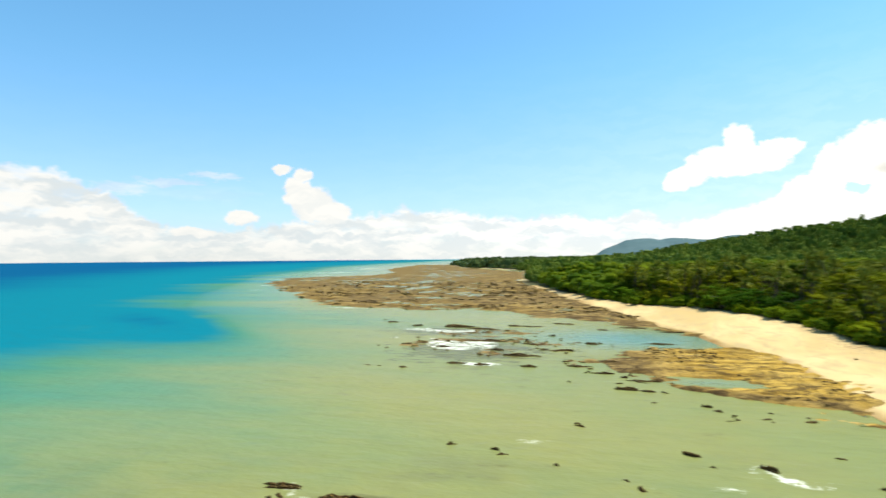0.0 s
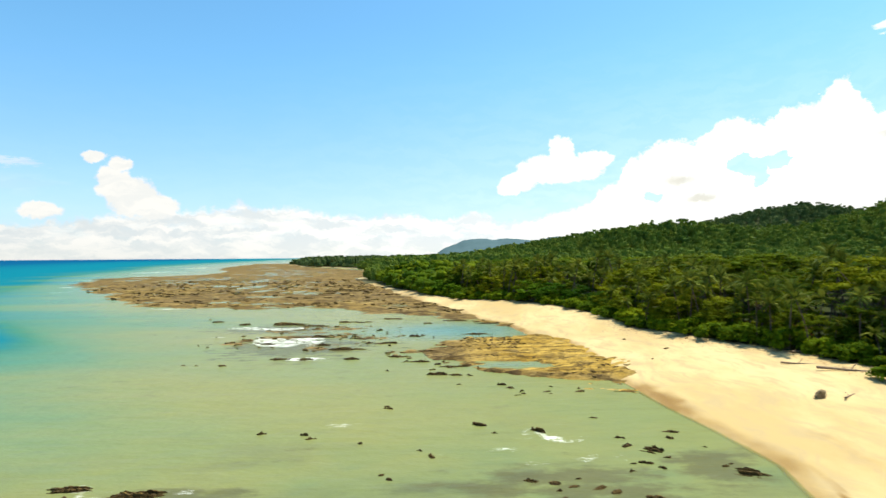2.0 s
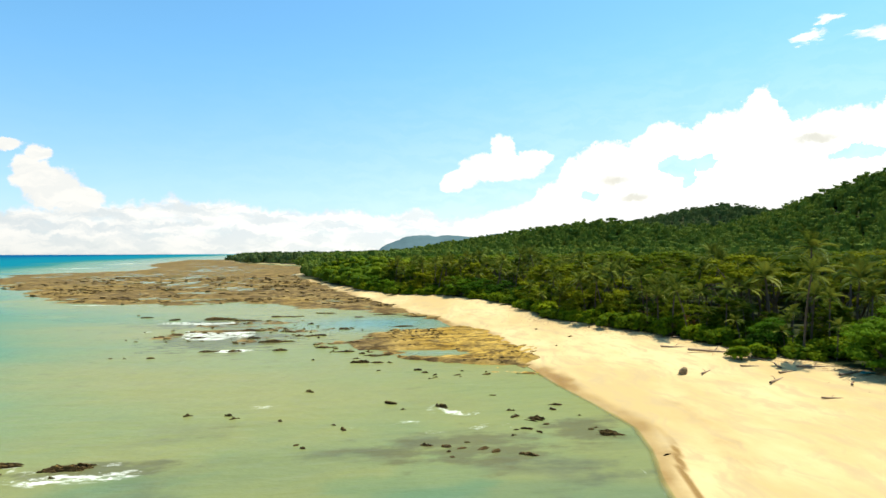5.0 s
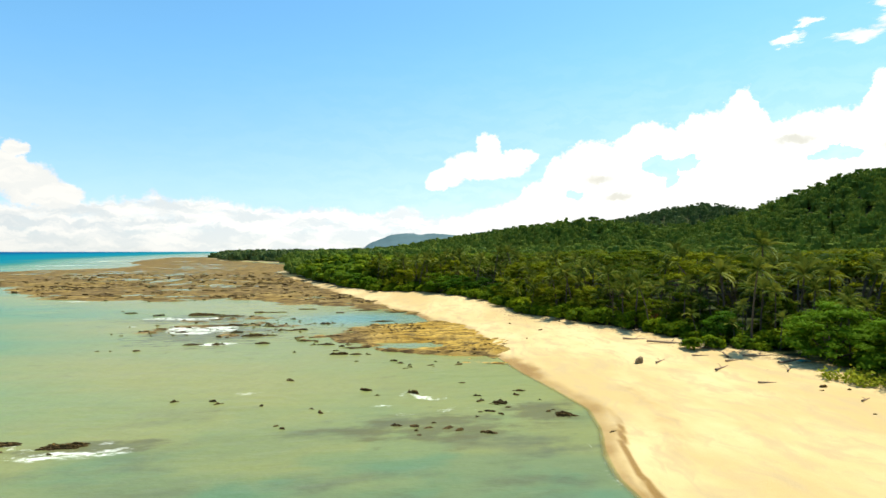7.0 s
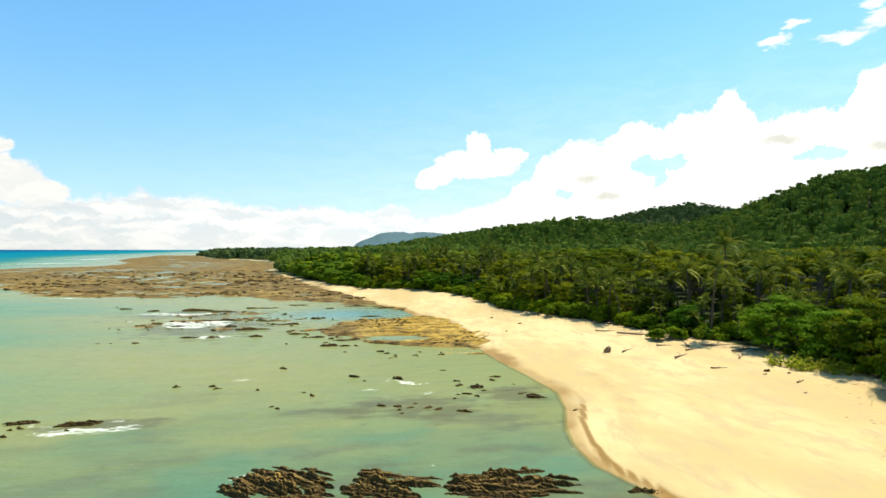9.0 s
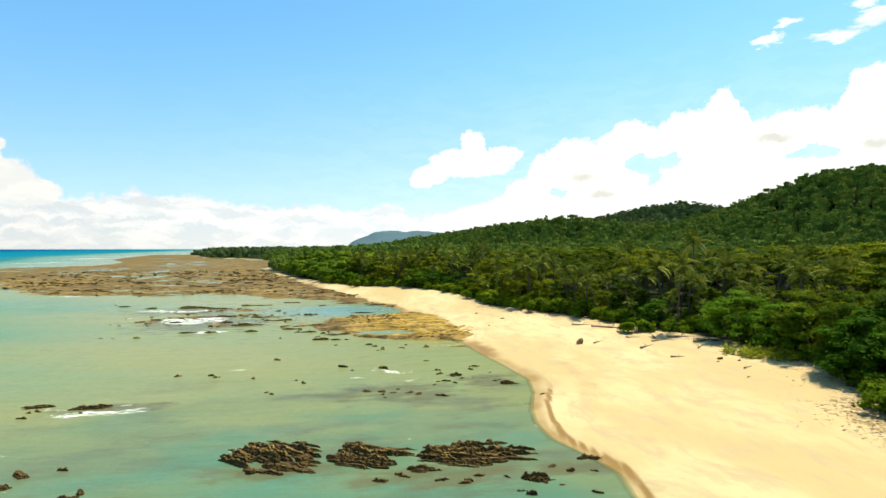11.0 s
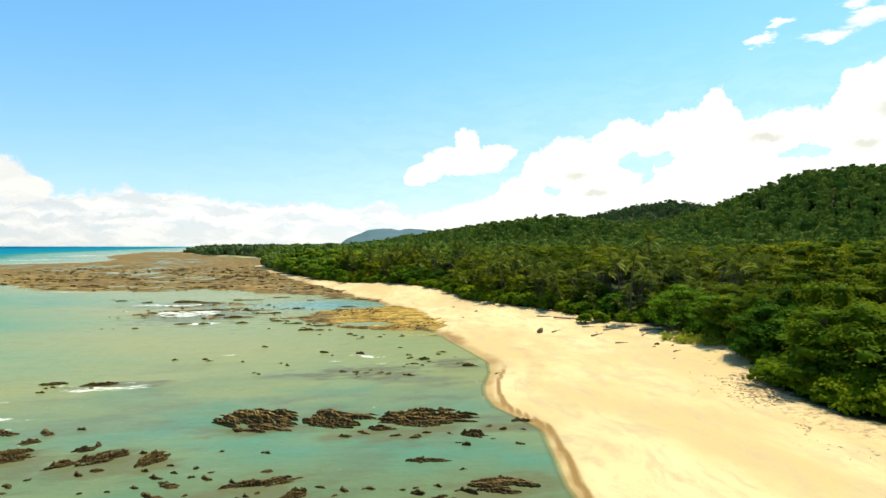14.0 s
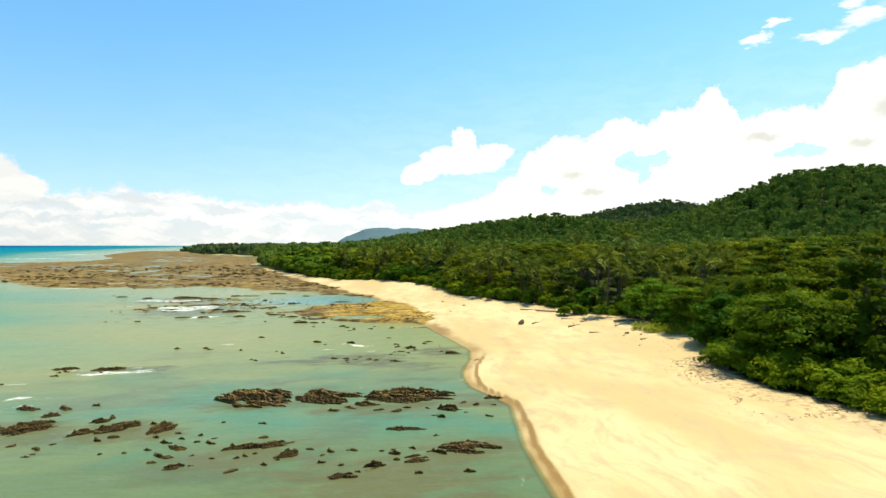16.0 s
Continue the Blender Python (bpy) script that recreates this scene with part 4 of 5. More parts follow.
# undergrowth that fills the shade between the trunks
for _ in range(900):
    y = 34 + 200 * rng.rand() ** 1.1
    x = wood(y) + 2.0 + 13 * rng.rand()
    if (x - 3) < 1.35 * (y - 2) and is_free(x, y, 1.0) and len(taken) < 120 and not (62 < y < 99 and x - wood(y) < 5):
        taken.append((x, y))
        stand("s", rng.randint(3), x, y, rng.uniform(0, 360), rng.uniform(0.8, 1.4))
for _ in range(60):
    y = rng.uniform(80, 101)
    x = wood(y) + rng.uniform(5.0, 17.0)
    if is_free(x, y, 1.1):
        taken.append((x, y))
        stand("s", 2, x, y, rng.uniform(0, 360), rng.uniform(1.0, 1.5))
taken = hem_trees

# the front of the woods: trees and palms one by one
for _ in range(2600):
    y = 34 + 216 * rng.rand() ** 1.15
    x = wood(y) + 3.0 + 37 * rng.rand() ** 1.3
    if 88 < y < 99 and x - wood(y) < 6 and rng.rand() < 0.8:
        continue
    if (x - 3) > 1.35 * (y - 2) or not is_free(x, y, 3.4 if x - wood(y) < 18 else 4.6):
        continue
    taken.append((x, y))
    grove = 0.1 if y < 74 else 0.72 if y < 156 else (0.8 if 175 < y < 215 else 0.45)
    if x - wood(y) > 26:
        grove *= 0.5
    if rng.rand() < grove and x - wood(y) > 4:
        stand("p", rng.randint(4), x, y, rng.uniform(0, 360), rng.uniform(0.85, 1.12))
    elif rng.rand() < 0.5 and x - wood(y) > 13:
        stand("f", rng.randint(2), x, y, rng.uniform(0, 360), rng.uniform(0.8, 1.0))
    elif x - wood(y) < 8:
        stand("b", rng.randint(3), x, y, rng.uniform(0, 360), rng.uniform(0.8, 1.15))
    else:
        stand("t", rng.randint(4), x, y, rng.uniform(0, 360), rng.uniform(0.75, 1.08) * (0.75 if 64 < y < 120 and x - wood(y) < 25 else 1.0))


def woods(name, places, sizes, heights, clumps, quads, blade, label, seed, leaf, rings, hem=24):
    """Uncountable woodland: one mesh of crowns, each of many leafy pads with a dense heart."""
    r = np.random.RandomState(seed)
    n, m = len(places), len(places) * clumps
    inland = places[:, 0] - wood(places[:, 1])
    sizes, heights = sizes * np.where(inland < 16, 1.1, 1.0), heights * np.where(inland < 16, r.uniform(0.40, 0.78, n), 1.0)
    R, H, P = np.repeat(sizes, clumps)[:, None], np.repeat(heights, clumps)[:, None], np.repeat(places, clumps, 0)
    # outer trees are leafy to the ground, inner ones spread broad flat tops
    a, u = r.uniform(0, 2 * math.pi, (m, 1)), np.sqrt(r.uniform(0, 1, (m, 1)))
    lean = np.repeat(r.uniform(0.8, 1.25, (n, 2)), clumps, 0)
    flat_top = H * (0.93 - r.uniform(0, 0.07, (m, 1))) - 0.26 * R * u**2
    d = r.normal(size=(m, 3)) * (1, 1, 0.9)
    d /= np.linalg.norm(d, axis=1, keepdims=True)
    dome = H * (0.50 + 0.40 * d[:, 2:])
    outer = np.repeat(inland < hem, clumps)[:, None]
    x = np.where(outer, d[:, 0:1] * 0.8, u * np.cos(a)) * R * lean[:, 0:1]
    y = np.where(outer, d[:, 1:2] * 0.8, u * np.sin(a)) * R * lean[:, 1:2]
    c = P + np.concatenate([x, y, np.where(outer, dome, flat_top)], 1)
    rc = R * r.uniform(0.26, 0.48, (m, 1))
    squash = np.where(outer, 0.75, 0.52)
    first = (np.arange(m) % clumps == 0)[:, None] & outer
    c = np.where(first, P + np.concatenate([0 * H, 0 * H, 0.36 * H], 1), c)
    rc = np.where(first, 0.88 * R, rc * np.where(outer, 1.15, 1.0))
    squash = np.where(first, 0.50 * H / rc, squash)
    w = r.normal(size=(m * quads, 3))
    w[:, 2] = np.abs(w[:, 2]) * 1.1
    w /= np.linalg.norm(w, axis=1, keepdims=True)
    squash_q = np.repeat(squash, quads, 0)
    p = np.repeat(c, quads, 0) + w * np.repeat(rc, quads, 0) * r.uniform(0.82, 1.10, (m * quads, 1)) * np.concatenate([1 + 0 * squash_q, 1 + 0 * squash_q, squash_q], 1)
    v, q = blades(r, p, w + np.where(np.repeat(outer, quads, 0), 0.9, 0.3) * np.array((0, 0, 1.0)) + r.normal(size=w.shape) * 0.45, blade)
    # the hearts: rings of six, closed on top
    k = len(rings)
    ang, ele = np.meshgrid(np.arange(6) * math.pi / 3, np.radians(rings))
    unit = np.stack([np.cos(ang) * np.cos(ele), np.sin(ang) * np.cos(ele), np.sin(ele)], -1).reshape(1, -1, 3)
    reach = rc[:, None] * r.uniform(0.72, 1.0, (m, 6 * k, 1))
    heart = c[:, None] + unit * reach * np.concatenate([1 + 0 * squash, 1 + 0 * squash, squash], 1)[:, None]
    ring = np.arange(6)
    cell = np.concatenate([np.stack([b * 6 + ring, b * 6 + (ring + 1) % 6, (b + 1) * 6 + (ring + 1) % 6, (b + 1) * 6 + ring], -1) for b in range(k - 1)] + [6 * (k - 1) + np.array([[0, 1, 2, 3], [0, 3, 4, 5]])])
    q = np.concatenate([q, (cell[None] + 6 * k * np.arange(m)[:, None, None]).reshape(-1, 4) + len(v)])
    me = fill_mesh(name, np.concatenate([v, heart.reshape(-1, 3)]), q, leaf, smooth=False)
    own = np.repeat(r.rand(n), clumps)
    me.attributes.new("tone", "FLOAT", "POINT").data.foreach_set("value", np.concatenate([np.repeat(own, quads * 4), np.repeat(own, 6 * k)]).astype(np.float32))
    return tagged(new(name, me), label, "woodland", kind="stuff")


def scatter(seed, x0, x1, y0, y1, gap, ok):
    """Jittered grid of tree places."""
    r = np.random.RandomState(seed)
    gx, gy = np.meshgrid(np.arange(x0, x1, gap), np.arange(y0, y1, gap))
    x, y = gx.ravel() + r.uniform(-0.7, 0.7, gx.size) * gap, gy.ravel() + r.uniform(-0.7, 0.7, gx.size) * gap
    keep = ok(x, y) & ((x - 3) < 1.40 * (y - 2.0) + 6)
    x, y = x[keep], y[keep]
    return np.stack([x, y, ground_z(x, y)], -1), r


def near_ok(x, y):
    front = np.where(y < 252, 38, 2.5)
    return (x - wood(y) > front) & (np.hypot(x, y) < 380)


pl, r = scatter(21, -60, 330, 20, 230, 7.2, near_ok)
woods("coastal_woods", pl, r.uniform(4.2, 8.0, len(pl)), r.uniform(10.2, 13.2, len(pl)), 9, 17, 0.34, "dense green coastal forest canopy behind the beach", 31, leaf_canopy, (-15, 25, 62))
pl, r = scatter(24, -60, 330, 230, 380, 7.2, near_ok)
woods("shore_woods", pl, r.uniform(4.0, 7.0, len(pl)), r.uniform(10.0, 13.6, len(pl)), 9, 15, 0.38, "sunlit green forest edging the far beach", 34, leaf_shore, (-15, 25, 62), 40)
pl, r = scatter(22, -330, 620, 300, 1330, 8.6, lambda x, y: (x - wood(y) > 2.5) & (np.hypot(x, y) >= 380) & (np.hypot(x, y) < 760))
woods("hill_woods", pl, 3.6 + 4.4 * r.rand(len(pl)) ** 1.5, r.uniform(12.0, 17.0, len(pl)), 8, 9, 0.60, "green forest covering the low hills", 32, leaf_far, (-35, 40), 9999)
pl, r = scatter(23, -330, 1150, 500, 1450, 15, lambda x, y: (x - wood(y) > 2.5) & (np.hypot(x, y) >= 760) & ((x < 260) | ((np.hypot(x - 650, y - 985) < 430) & (y < 1130))))
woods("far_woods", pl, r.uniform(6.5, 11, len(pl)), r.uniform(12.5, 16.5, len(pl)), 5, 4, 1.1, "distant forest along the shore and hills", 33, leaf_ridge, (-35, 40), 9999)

# ---------------------------------------------------------------- rocks
def rock_mesh(seed, long, wide, high, cuts=14):
    """A broken, layered block."""
    rng = np.random.RandomState(seed)
    bm = bmesh.new()
    bmesh.ops.create_icosphere(bm, subdivisions=3, radius=1)
    v = np.array([p.co for p in bm.verts])
    for _ in range(cuts):
        n = rng.normal(size=3) * (1, 1, 0.8)
        n /= np.linalg.norm(n)
        o = rng.uniform(0.55, 0.85)
        v -= np.maximum(0, v @ n - o)[:, None] * n
    # ledges of tilted strata
    k = v[:, 2] * 4 + v[:, 1] * 1.6
    v[:, :2] *= (1 - 0.13 * (np.abs((k % 1) - 0.5) < 0.22))[:, None]
    v += 0.075 * np.stack([fbm(v[:, 0] * 3 + s, v[:, 1] * 3 + 2 * v[:, 2] + s, 3) for s in (1, 11, 21)], -1) * 2
    for p, c in zip(bm.verts, v * (long, wide, high)):
        p.co = c
    me = bpy.data.meshes.new("rock")
    bm.to_mesh(me)
    bm.free()
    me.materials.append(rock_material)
    return me




def slab_mesh(seed):
    """A tilted bed of rock, two metres or so long, with a broken, serrated crest."""
    rng = np.random.RandomState(seed)
    n = 24
    s = np.linspace(-1, 1, n)
    jag = np.interp(np.arange(n), np.linspace(0, n, 8), rng.uniform(0.45, 1.0, 8)) + rng.uniform(-0.13, 0.10, n)
    taper = np.sqrt(np.clip(1.02 - s**2, 0.02, 1))
    crest, bow = 0.42 * jag * taper, 0.14 * np.sin(2.2 * s + rng.uniform(0, 6)) + rng.uniform(-0.03, 0.03, n)
    rows = []
    for k in range(n):
        w, h = 0.25 * taper[k] * rng.uniform(0.75, 1.2), crest[k]
        ring = [(-w * 1.15, -0.35), (-w * 1.02, 0.30 * h), (-w * 0.78, 0.40 * h), (-w * 0.72, 0.88 * h), (-w * 0.45, h), (w * 0.25, 0.86 * h), (w * 0.85, 0.38 * h), (w * 1.25, -0.35)]
        rows.append([(1.25 * s[k] + rng.uniform(-0.03, 0.03), bow[k] + a + rng.uniform(-0.025, 0.025), z + rng.uniform(-0.035, 0.035)) for a, z in ring])
    v = np.array(rows).reshape(-1, 3)
    i, m = np.arange(n - 1)[:, None], np.arange(7)[None]
    q = np.stack([i * 8 + m, (i + 1) * 8 + m, (i + 1) * 8 + m + 1, i * 8 + m + 1], -1).reshape(-1, 4)[:, ::-1]
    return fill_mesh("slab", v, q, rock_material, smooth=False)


SLABS = [slab_mesh(100 + k) for k in range(7)]
LUMPS = [rock_mesh(110 + k, 0.5, 0.42, 0.36) for k in range(4)]
rr = np.random.RandomState(77)


def ridge(x, y, wide, deep, strike, high, label):
    """An outcrop of parallel tilted slabs, awash at its edges."""
    root = new("rock_outcrop")
    root.matrix_basis = pose(x, y, 0)
    c, s = math.cos(radians(strike)), math.sin(radians(strike))
    # beds lie side by side across the strike, and follow one another along it
    half = 0.5 * max(wide, deep)
    part("slab", SLABS[rr.randint(7)], root, m=pose(0, 0, 0.0, -8, 0, strike) @ Matrix.Diagonal((min(1.2, 0.3 * wide), 0.9, high, 1)))
    for across in np.arange(-half, half, 0.52 if wide > 5 else 0.40):
        along = -half
        while along < half:
            step = rr.uniform(1.5, 3.0) * min(1.0, max(0.45, wide / 6))
            px, py = c * along - s * across, s * along + c * across
            fall = (2 * px / (wide - min(1.5, 0.3 * wide))) ** 2 + (2 * py / (deep - min(0.6, 0.15 * deep))) ** 2
            if fall < 1.0 and rr.rand() < 0.86:
                k = (0.75 + 0.7 * rr.rand()) * min(1.0, max(0.45, wide / 6))
                m = pose(px + rr.uniform(-0.15, 0.15), py + rr.uniform(-0.12, 0.12), 0.06 - 0.16 * fall, rr.uniform(-16, 2), rr.uniform(-4, 4), strike + rr.uniform(-6, 6))
                part("slab", SLABS[rr.randint(7)], root, m=m @ Matrix.Diagonal((1.2 * k, k * rr.uniform(0.75, 1.2), high * rr.uniform(0.7, 1.7) * (1.2 - 0.6 * fall), 1)))
                if rr.rand() < 0.3:
                    lump = pose(px + rr.uniform(-0.5, 0.5), py + rr.uniform(-0.3, 0.3), 0.05, rr.uniform(-20, 20), rr.uniform(-20, 20), strike)
                    part("block", LUMPS[rr.randint(4)], root, m=lump @ Matrix.Diagonal((k * rr.uniform(0.6, 1.1), k * rr.uniform(0.5, 0.9), high * rr.uniform(0.6, 1.1), 1)))
            along += step
    return tagged(root, label, "rock", "rocks in the shallows")


BIG = "jagged dark brown layered rock outcrop in shallow water"
LOW = "low weedy brown rock barely above the water"
# x, y, width, depth, strike, height
OUTCROPS = ((-3.3, 60.6, 7.8, 7.4, -36, 1.1), (3.9, 59.0, 6.4, 5.8, -26, 1.1), (11.5, 58.0, 9.8, 5.0, -16, 1.1), (14.6, 52.5, 2.3, 1.2, -10, 0.8), (7.4, 55.6, 2.4, 1.2, -10, 0.6),
            (19.8, 55.4, 2.4, 0.9, -8, 0.6), (10.1, 48.0, 3.4, 1.0, -8, 0.6), (14.1, 43.0, 4.8, 2.4, -14, 0.65), (9.9, 41.5, 2.2, 1.5, 10, 0.6), (6.8, 40.9, 2.2, 1.0, 10, 0.55))
OUTCROPS_WEST = ((4.4, 39.5, 1.8, 1.0, 0, 0.6), (-1.6, 46.4, 4.4, 2.2, 16, 0.8), (-20.5, 54.6, 3.8, 3.4, 24, 0.8), (-23.5, 53.8, 3.4, 4.4, 20, 0.8), (-15.6, 52.4, 2.2, 1.3, 22, 0.7),
                 (-15.4, 55.4, 2.4, 1.2, 30, 0.6), (-13.2, 53.2, 3.4, 3.0, 34, 0.75), (-9.8, 52.2, 2.4, 2.8, 50, 0.95), (-6.8, 43.6, 1.5, 1.0, 0, 0.5), (-21.8, 77.0, 4.0, 1.7, 4, 0.7))
OUTCROPS_OUT = ((-27.2, 78.4, 3.2, 1.4, 0, 0.65), (-34.2, 170.6, 8.8, 3.6, 2, 0.9), (-27.8, 167.4, 8, 2, 0, 0.65), (-44.6, 171.1, 3.0, 2, 0, 0.6), (-53.1, 176.9, 3.0, 2, 0, 0.7), (-22.6, 150.2, 5, 4, -8, 0.7),
                (-16.3, 134.7, 6.8, 2.4, 4, 0.6), (-20.6, 139.7, 3, 2, 0, 0.6), (21.2, 78.5, 3.1, 2.2, -32, 0.5), (15.8, 83.6, 2.0, 1.6, -30, 0.6))
OUTCROPS_ROWS = ((-31.1, 141.3, 3, 1.6, 0, 0.55), (-25.1, 126.2, 3.4, 1.4, 4, 0.55), (-21.0, 125.6, 3.2, 1.4, 0, 0.5), (-14.0, 125.5, 3.0, 1.6, 0, 0.55), (-9.4, 140.8, 4.6, 1.8, -4, 0.5), (-19.0, 173.8, 8.4, 1.6, 0, 0.5),
                 (-10.5, 180.0, 5.0, 2.0, 0, 0.6), (5.3, 174.7, 7, 2.0, 0, 0.5), (7.9, 151.4, 7.2, 1.2, 0, 0.45), (-4.4, 149.0, 3.0, 1.4, 0, 0.7), (-3.6, 122.6, 4.4, 1.3, 0, 0.5))
OUTCROPS_FRONT = ((-7.0, 127.1, 3.7, 1.4, 0, 0.5), (-1.0, 113.5, 3.0, 1.2, 0, 0.7), (1.2, 118.7, 5.1, 1.2, 0, 0.45), (13.3, 168.6, 8.0, 1.5, 0, 0.45), (0.8, 44.2, 2.0, 1.3, 14, 0.7), (-20.3, 57.9, 2.2, 1.2, 20, 0.5))
for x, y, wide, deep, strike, high in OUTCROPS + OUTCROPS_WEST + OUTCROPS_OUT + OUTCROPS_ROWS + OUTCROPS_FRONT:
    ridge(x, y, wide, deep, strike, high, BIG if wide * deep > 9 else LOW)


def lone(x, y, wide, label="small dark rock breaking the water", group="lone rocks in the water", z=0.0):
    k = max(0.85 * wide, 0.4) * rr.uniform(0.7, 1.15)
    if rr.rand() < 0.6:
        ob = new("rock", SLABS[rr.randint(7)])
        ob.matrix_basis = pose(x, y, z - 0.08, rr.uniform(-14, 4), rr.uniform(-8, 8), rr.uniform(-35, 15)) @ Matrix.Diagonal((k * rr.uniform(0.32, 0.6), k * rr.uniform(0.6, 1.2), (0.5 + 0.4 * k) * rr.uniform(0.7, 1.3), 1))
        return tagged(ob, label, "rock", group)
    ob = new("rock", LUMPS[rr.randint(4)])
    ob.matrix_basis = pose(x, y, z - 0.03, rr.uniform(-12, 12), rr.uniform(-12, 12), rr.uniform(-25, 25)) @ Matrix.Diagonal((k * rr.uniform(0.8, 1.5), k * rr.uniform(0.4, 0.8), (0.42 + 0.22 * k) * rr.uniform(0.6, 1.2), 1))
    return tagged(ob, label, "rock", group)


LONE = ((-32.2, 121.6, 1.5), (-38.3, 122.3, 0.8), (-36.2, 122, 0.6), (2.5, 91.2, 1.4), (-6.5, 97.3, 0.9), (3.6, 88.7, 0.7), (14.2, 86.8, 1.0), (-2.2, 83.2, 0.9), (-12.7, 88.0, 0.9), (7.5, 89.0, 1.2),
        (-5.3, 78.7, 0.8), (7.6, 76.9, 1.1), (9.2, 76.5, 1.3), (12.6, 74.8, 1.5), (6.4, 77.4, 0.9), (-0.5, 113.7, 2.0), (7.6, 105.4, 1.1), (11.8, 102.5, 0.9), (13.8, 92.8, 1.1), (19.4, 88.2, 1.4),
        (13.9, 81.1, 0.8), (-3.2, 84.6, 0.8), (8.8, 104, 0.6), (-1.7, 51.9, 1.1), (-5.0, 52.9, 0.5), (1.0, 44.2, 0.7), (-0.7, 42.7, 0.7), (-8.6, 48.7, 1.0))
LONE_WEST = ((-7.0, 46.9, 1.1), (-8.4, 44.7, 0.7), (-19.7, 50.3, 1.1), (-20.0, 60.2, 1.6), (-17.6, 60.6, 0.9), (-30.7, 71.3, 0.8), (-6.7, 98.1, 1.0), (-13.5, 89, 0.6), (-5.9, 79.6, 0.8), (16.6, 54.5, 0.8),
             (17.6, 53.6, 0.6), (12.2, 46.0, 0.9), (-6.2, 49.9, 0.6), (-3.3, 46.9, 0.8), (-4.4, 44.6, 0.5), (-2.7, 44.3, 0.5), (7.6, 43.6, 0.6), (20.9, 54.9, 0.7))
LONE_MORE = ((1.4, 113.2, 1.9), (3.4, 112.9, 1.1), (1.6, 107.7, 1.0), (6.8, 107.0, 1.2), (15.3, 103.2, 1.0), (-12.6, 141.2, 1.6), (-6.6, 150.2, 1.0), (-1.7, 169.9, 2.2), (-17.4, 89.6, 0.9), (-8.2, 86.5, 0.8),
             (-23.2, 60.6, 1.7), (6.0, 55.0, 1.3), (8.3, 53.8, 1.0), (3.9, 44.3, 1.0), (5.4, 44.2, 1.0), (-7.3, 47.2, 1.1), (-5.0, 49.0, 0.8), (-12.8, 50.8, 1.0), (17.7, 50.1, 0.8), (-8.3, 44.6, 1.0), (-14.7, 56.3, 1.2), (2.4, 45.0, 1.0))
for x, y, wide in LONE + LONE_WEST + LONE_MORE:
    lone(x, y, 1.15 * wide)
# smaller rocks that litter the shoals round the outcrops
for cx, cy, rx, ry, count in ((-4, 45, 5, 3.5, 14), (9, 41.5, 6, 3, 16), (-14, 50, 7, 4, 14), (16, 52.5, 3.5, 2.0, 7), (8, 54.2, 4, 1.2, 5), (9, 77.5, 6, 3.5, 8), (17, 83, 4, 4, 7), (-24, 75.8, 4, 1.8, 5), (11, 103.5, 6, 2.5, 6), (-28, 150, 16, 13, 40), (-8, 150, 8, 13, 18), (-2, 120, 8, 4, 10)):
    for _ in range(count):
        lone(cx + rr.uniform(-rx, rx), cy + rr.uniform(-ry, ry), rr.uniform(0.45, 1.25))


# stones strewn over the reef, past counting
r = np.random.RandomState(170)
cube = np.array([(x, y, z) for x in (-1, 1) for y in (-1, 1) for z in (-0.6, 1)], float)
cube_quads = np.array([(0, 1, 3, 2), (4, 6, 7, 5), (0, 4, 5, 1), (2, 3, 7, 6), (0, 2, 6, 4), (1, 5, 7, 3)])
pieces = []
for zone, x0, x1, y0, y1, count, size in ((flat_z, -110, 20, 158, 235, 3600, 0.42), (flat_z, -170, 10, 235, 420, 2600, 0.62), (ledge_z, -12, 26, 107, 147, 1300, 0.20), (rubble_z, -66, 8, 120, 178, 1200, 0.36)):
    x, y = r.uniform(x0, x1, count), r.uniform(y0, y1, count)
    z = zone(x, y)
    ok = (z > -0.06) & (z < 0.6) & (fbm(x / 9 + 50, y / 7, 3) > 0.06)
    for px, py, pz in zip(x[ok], y[ok], z[ok]):
        k = size * r.uniform(0.5, 1.3)
        shape = cube * r.uniform(0.55, 1.0, (8, 3)) * (k * 1.5, k * 0.7, k * 0.6)
        a = r.uniform(-0.5, 0.5)
        turn = np.array([[math.cos(a), -math.sin(a), 0], [math.sin(a), math.cos(a), 0], [0, 0, 1]])
        pieces.append((shape @ turn.T + (px, py, pz), cube_quads))
tagged(new("reef_stones", fill_mesh("reef_stones", *joined(pieces), reef_material, smooth=False)), "dark stones strewn over the exposed reef", "rock", kind="stuff")

# ---------------------------------------------------------------- on the sand
boulder_material, N = material("grey_boulder")
P = place(N)
g = N.noise(P, 2.5, 5.0, 0.65)
finish(N, N.mix(N.ramp(g, 0.35, 0.65), (0.11, 0.075, 0.040), (0.30, 0.225, 0.12)), 0.85, g, 0.7, 0.1, 0.2)
boulder_mesh = rock_mesh(140, 0.78, 0.6, 0.56, 18)
boulder_mesh.materials[0] = boulder_material
boulder = new("boulder", boulder_mesh)
boulder.matrix_basis = spot(36.4, 92.5, 25) @ Matrix.Translation((0, 0, 0.34))
tagged(boulder, "grey-brown angular boulder lying on the sand", "boulder")

STONES = ((46.1, 75.0, 0.9), (45.0, 74.0, 0.5), (43.0, 66.8, 0.8), (47.2, 73.2, 0.4), (33.5, 120.5, 0.8), (31.0, 131, 0.9), (23.0, 72.6, 0.8), (29.5, 116, 0.5), (38.6, 124.5, 0.9))
for x, y, wide in STONES:
    z = float(ground_z(np.array(x), np.array(y)))
    lone(x, y, wide, "dark stone half buried in the sand", "stones on the beach", z)


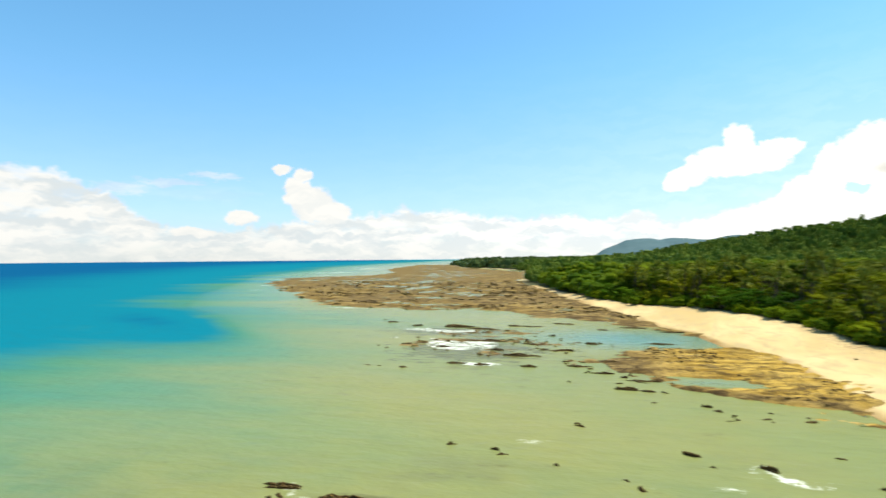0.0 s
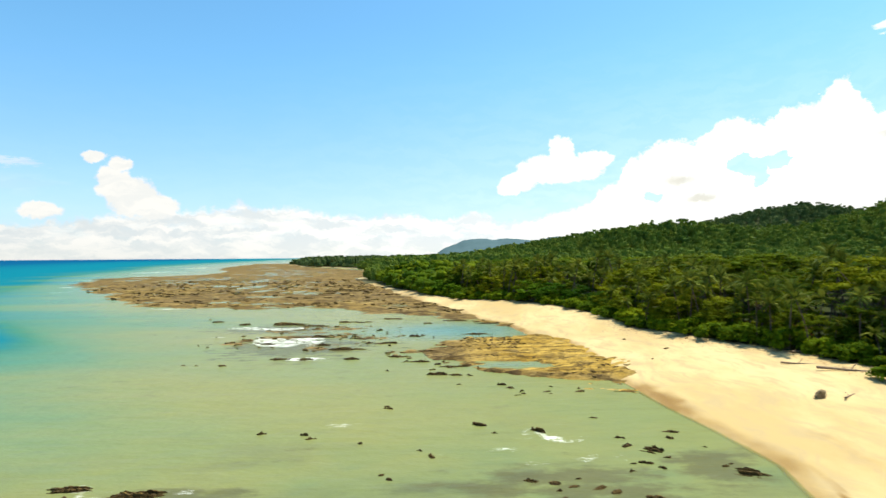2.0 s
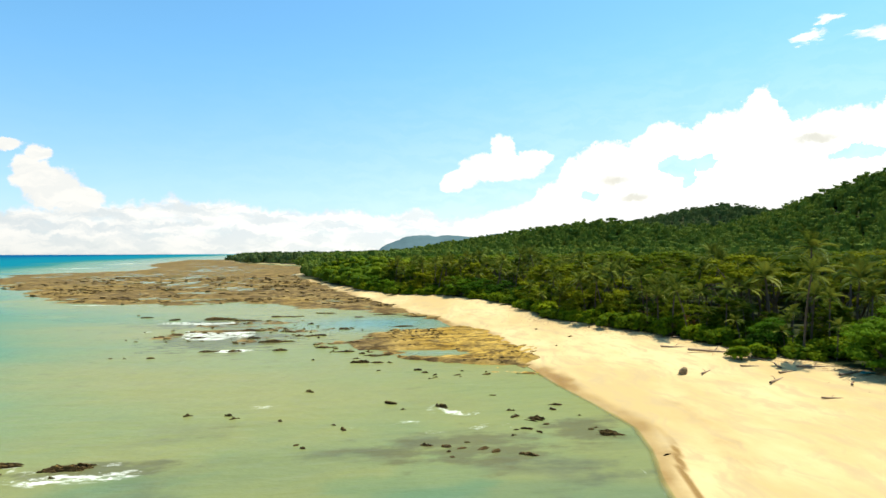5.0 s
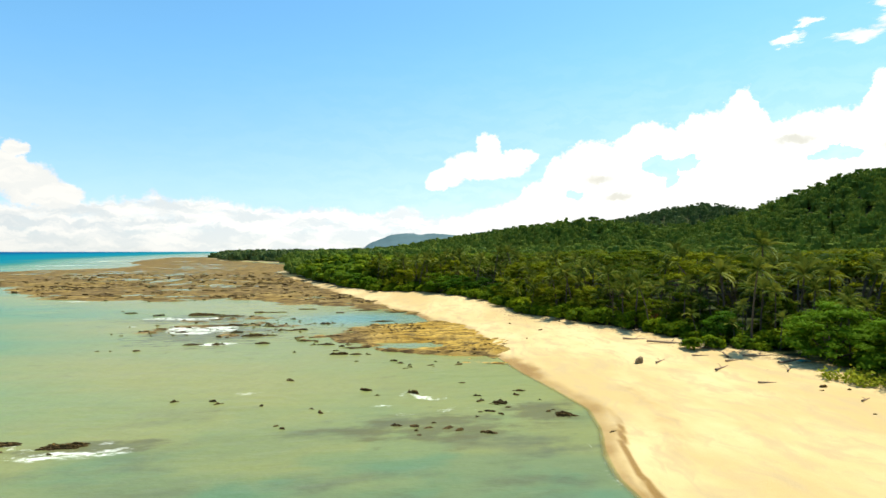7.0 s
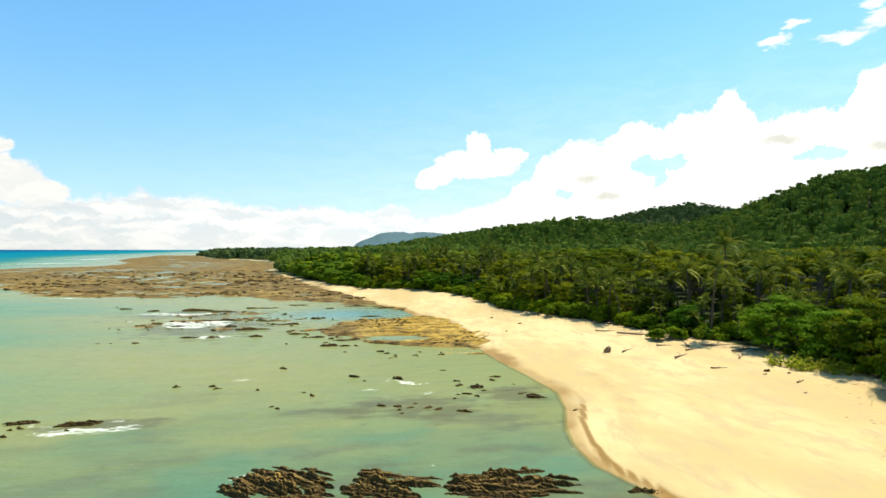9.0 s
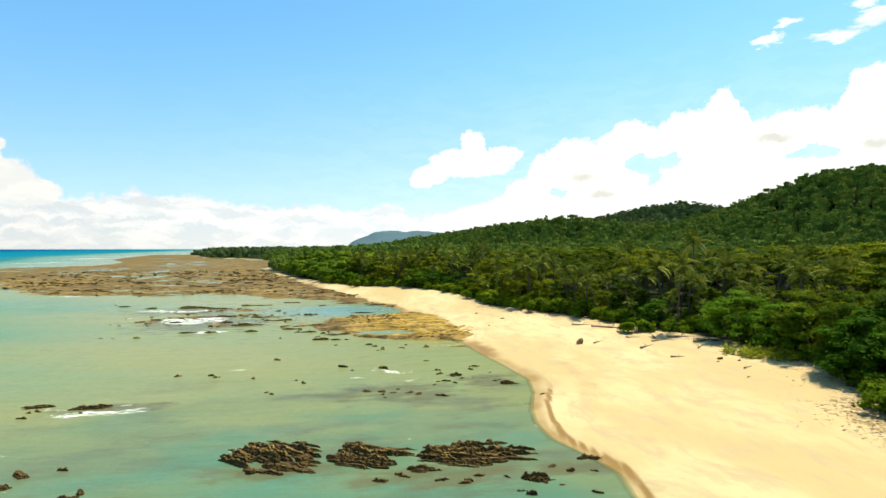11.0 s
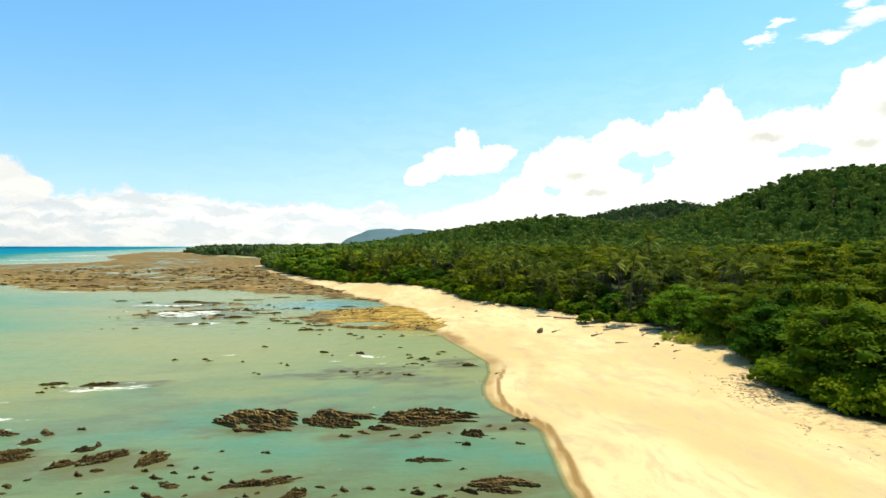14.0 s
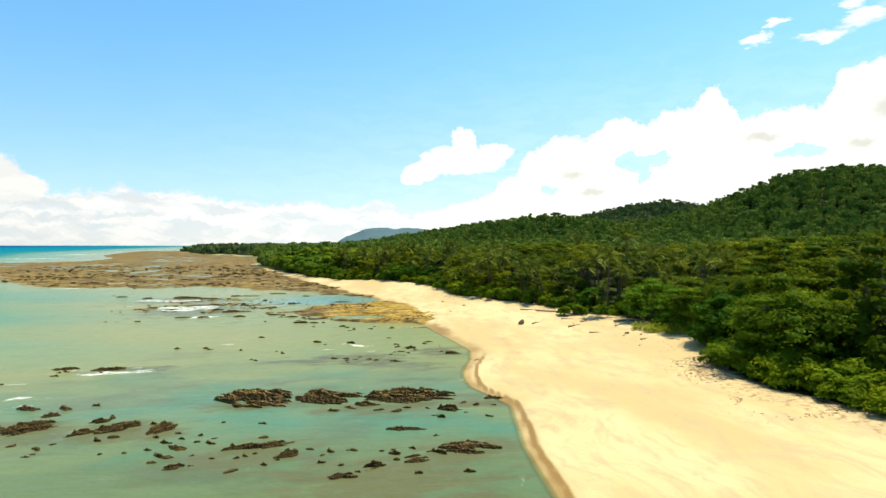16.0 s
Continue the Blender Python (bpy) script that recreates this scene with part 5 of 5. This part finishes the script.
def log_mesh(seed, long, thick):
    """A bent, tapering log with a stub of a branch."""
    r = np.random.RandomState(seed)
    s = np.linspace(-0.5, 0.5, 7)
    line = np.stack([long * s, 0.06 * long * np.sin(3 * s + r.uniform(0, 3)), thick * (0.5 + 0.5 * np.abs(s))], -1)
    pieces = [tube(line, thick * (0.55 - 0.35 * (s + 0.5)) + 0.02, 7)]
    k = line[3]
    pieces.append(tube([k, k + (0.1 * long, 0.12 * long, 0.10 * long), k + (0.16 * long, 0.2 * long, 0.08 * long)], [thick * 0.3, thick * 0.2, 0.02], 5))
    return fill_mesh("driftwood", *joined(pieces), drift_material)


# middle x, y, length, turn
LOGS = ((45.2, 99.5, 6.4, -26), (39.0, 91.8, 2.6, 40), (43.1, 85.8, 3.4, 38), (51.4, 84.9, 4.6, 10), (46.9, 95.0, 3.8, -70), (49.6, 94.2, 3.0, 30), (48.3, 110.0, 6.0, 2), (50.4, 78.0, 1.6, -60),
        (42.6, 104.6, 3.6, -30), (46.4, 88.2, 2.4, 15), (44.6, 92.0, 2.0, -12), (47.4, 91.0, 3.2, 70), (50.3, 88.6, 4.2, -15), (48.6, 82.0, 2.2, 44), (43.0, 78.6, 1.8, -20), (45.8, 70.2, 1.5, 30))
for k, (x, y, long, turn) in enumerate(LOGS):
    ob = new("driftwood", log_mesh(150 + k, long, 0.10 + 0.026 * long))
    ob.matrix_basis = spot(x, y, turn, 1.0, 0.03)
    tagged(ob, "weathered driftwood log washed up on the sand", "driftwood", "driftwood on the beach")

# twigs, husks and seaweed along the storm line
r = np.random.RandomState(160)
pieces = []
for _ in range(4200):
    y = r.uniform(36, 150) if r.rand() < 0.6 else r.uniform(36, 62)
    x = wood(y) - np.abs(r.normal()) * 2.6 + 0.8
    if fbm(np.array(x / 5), np.array(y / 5), 2) < 0.02:
        continue
    a, long, z = r.uniform(0, math.pi), r.uniform(0.05, 0.17) * (2.2 if r.rand() < 0.06 else 1.0), float(ground_z(np.array(x), np.array(y)))
    e = np.array([math.cos(a), math.sin(a), 0]) * long
    pieces.append(tube([(x, y, z + 0.02) - e, (x, y, z + 0.06), (x, y, z + 0.03) + e], [0.012, 0.022, 0.008], 3))
tagged(new("beach_litter", fill_mesh("beach_litter", *joined(pieces), drift_material)), "scattered twigs and dry debris on the upper beach", "debris", kind="stuff")

# the yellow-green creeper that runs out on the sand
p = np.stack([r.uniform(46, 58, 6800), r.uniform(66.5, 81, 6800)], -1)
u = (p[:, 0] - 51.3) * 0.45 + (p[:, 1] - 74.0) * -0.89
v = (p[:, 0] - 51.3) * 0.89 + (p[:, 1] - 74.0) * 0.45
p = p[((u / 4.6) ** 2 + (v / 2.6) ** 2 + 1.2 * fbm(p[:, 0] / 1.5, p[:, 1] / 1.5, 3)) < 0.9]
z = ground_z(p[:, 0], p[:, 1]) + np.abs(r.normal(size=len(p))) * 0.42 + 0.08
tagged(new("creeper_patch", fill_mesh("creeper_patch", *blades(r, np.column_stack([p, z]), r.normal(size=(len(p), 3)) * 0.5 + (0, 0, 1), 0.22), grass_material, smooth=False)),
       "yellow-green beach creeper spreading over the sand", "plant", kind="stuff")

# a scrap of turquoise tarpaulin caught by the fallen log
tarp_material, N = material("turquoise_tarpaulin")
g = N.noise(place(N), 3.0, 4.0)
finish(N, N.mix(g, (0.02, 0.16, 0.17), (0.05, 0.27, 0.27)), 0.5, g, 0.5, 0.05, 0.3)
tarp = sheet("tarpaulin", axis((-0.85, 0.85, 0.1)), axis((-0.4, 0.4, 0.1)), lambda x, y: 0.16 + 0.30 * fbm(x * 2 + 3, y * 2, 3) + 0.1 * np.cos(3 * x), tarp_material)
tarp.matrix_basis = spot(52.3, 84.2, 12)
thick = tarp.modifiers.new("thickness", "SOLIDIFY")
thick.thickness = 0.02
tagged(tarp, "crumpled turquoise tarpaulin beside a driftwood log", "tarpaulin")
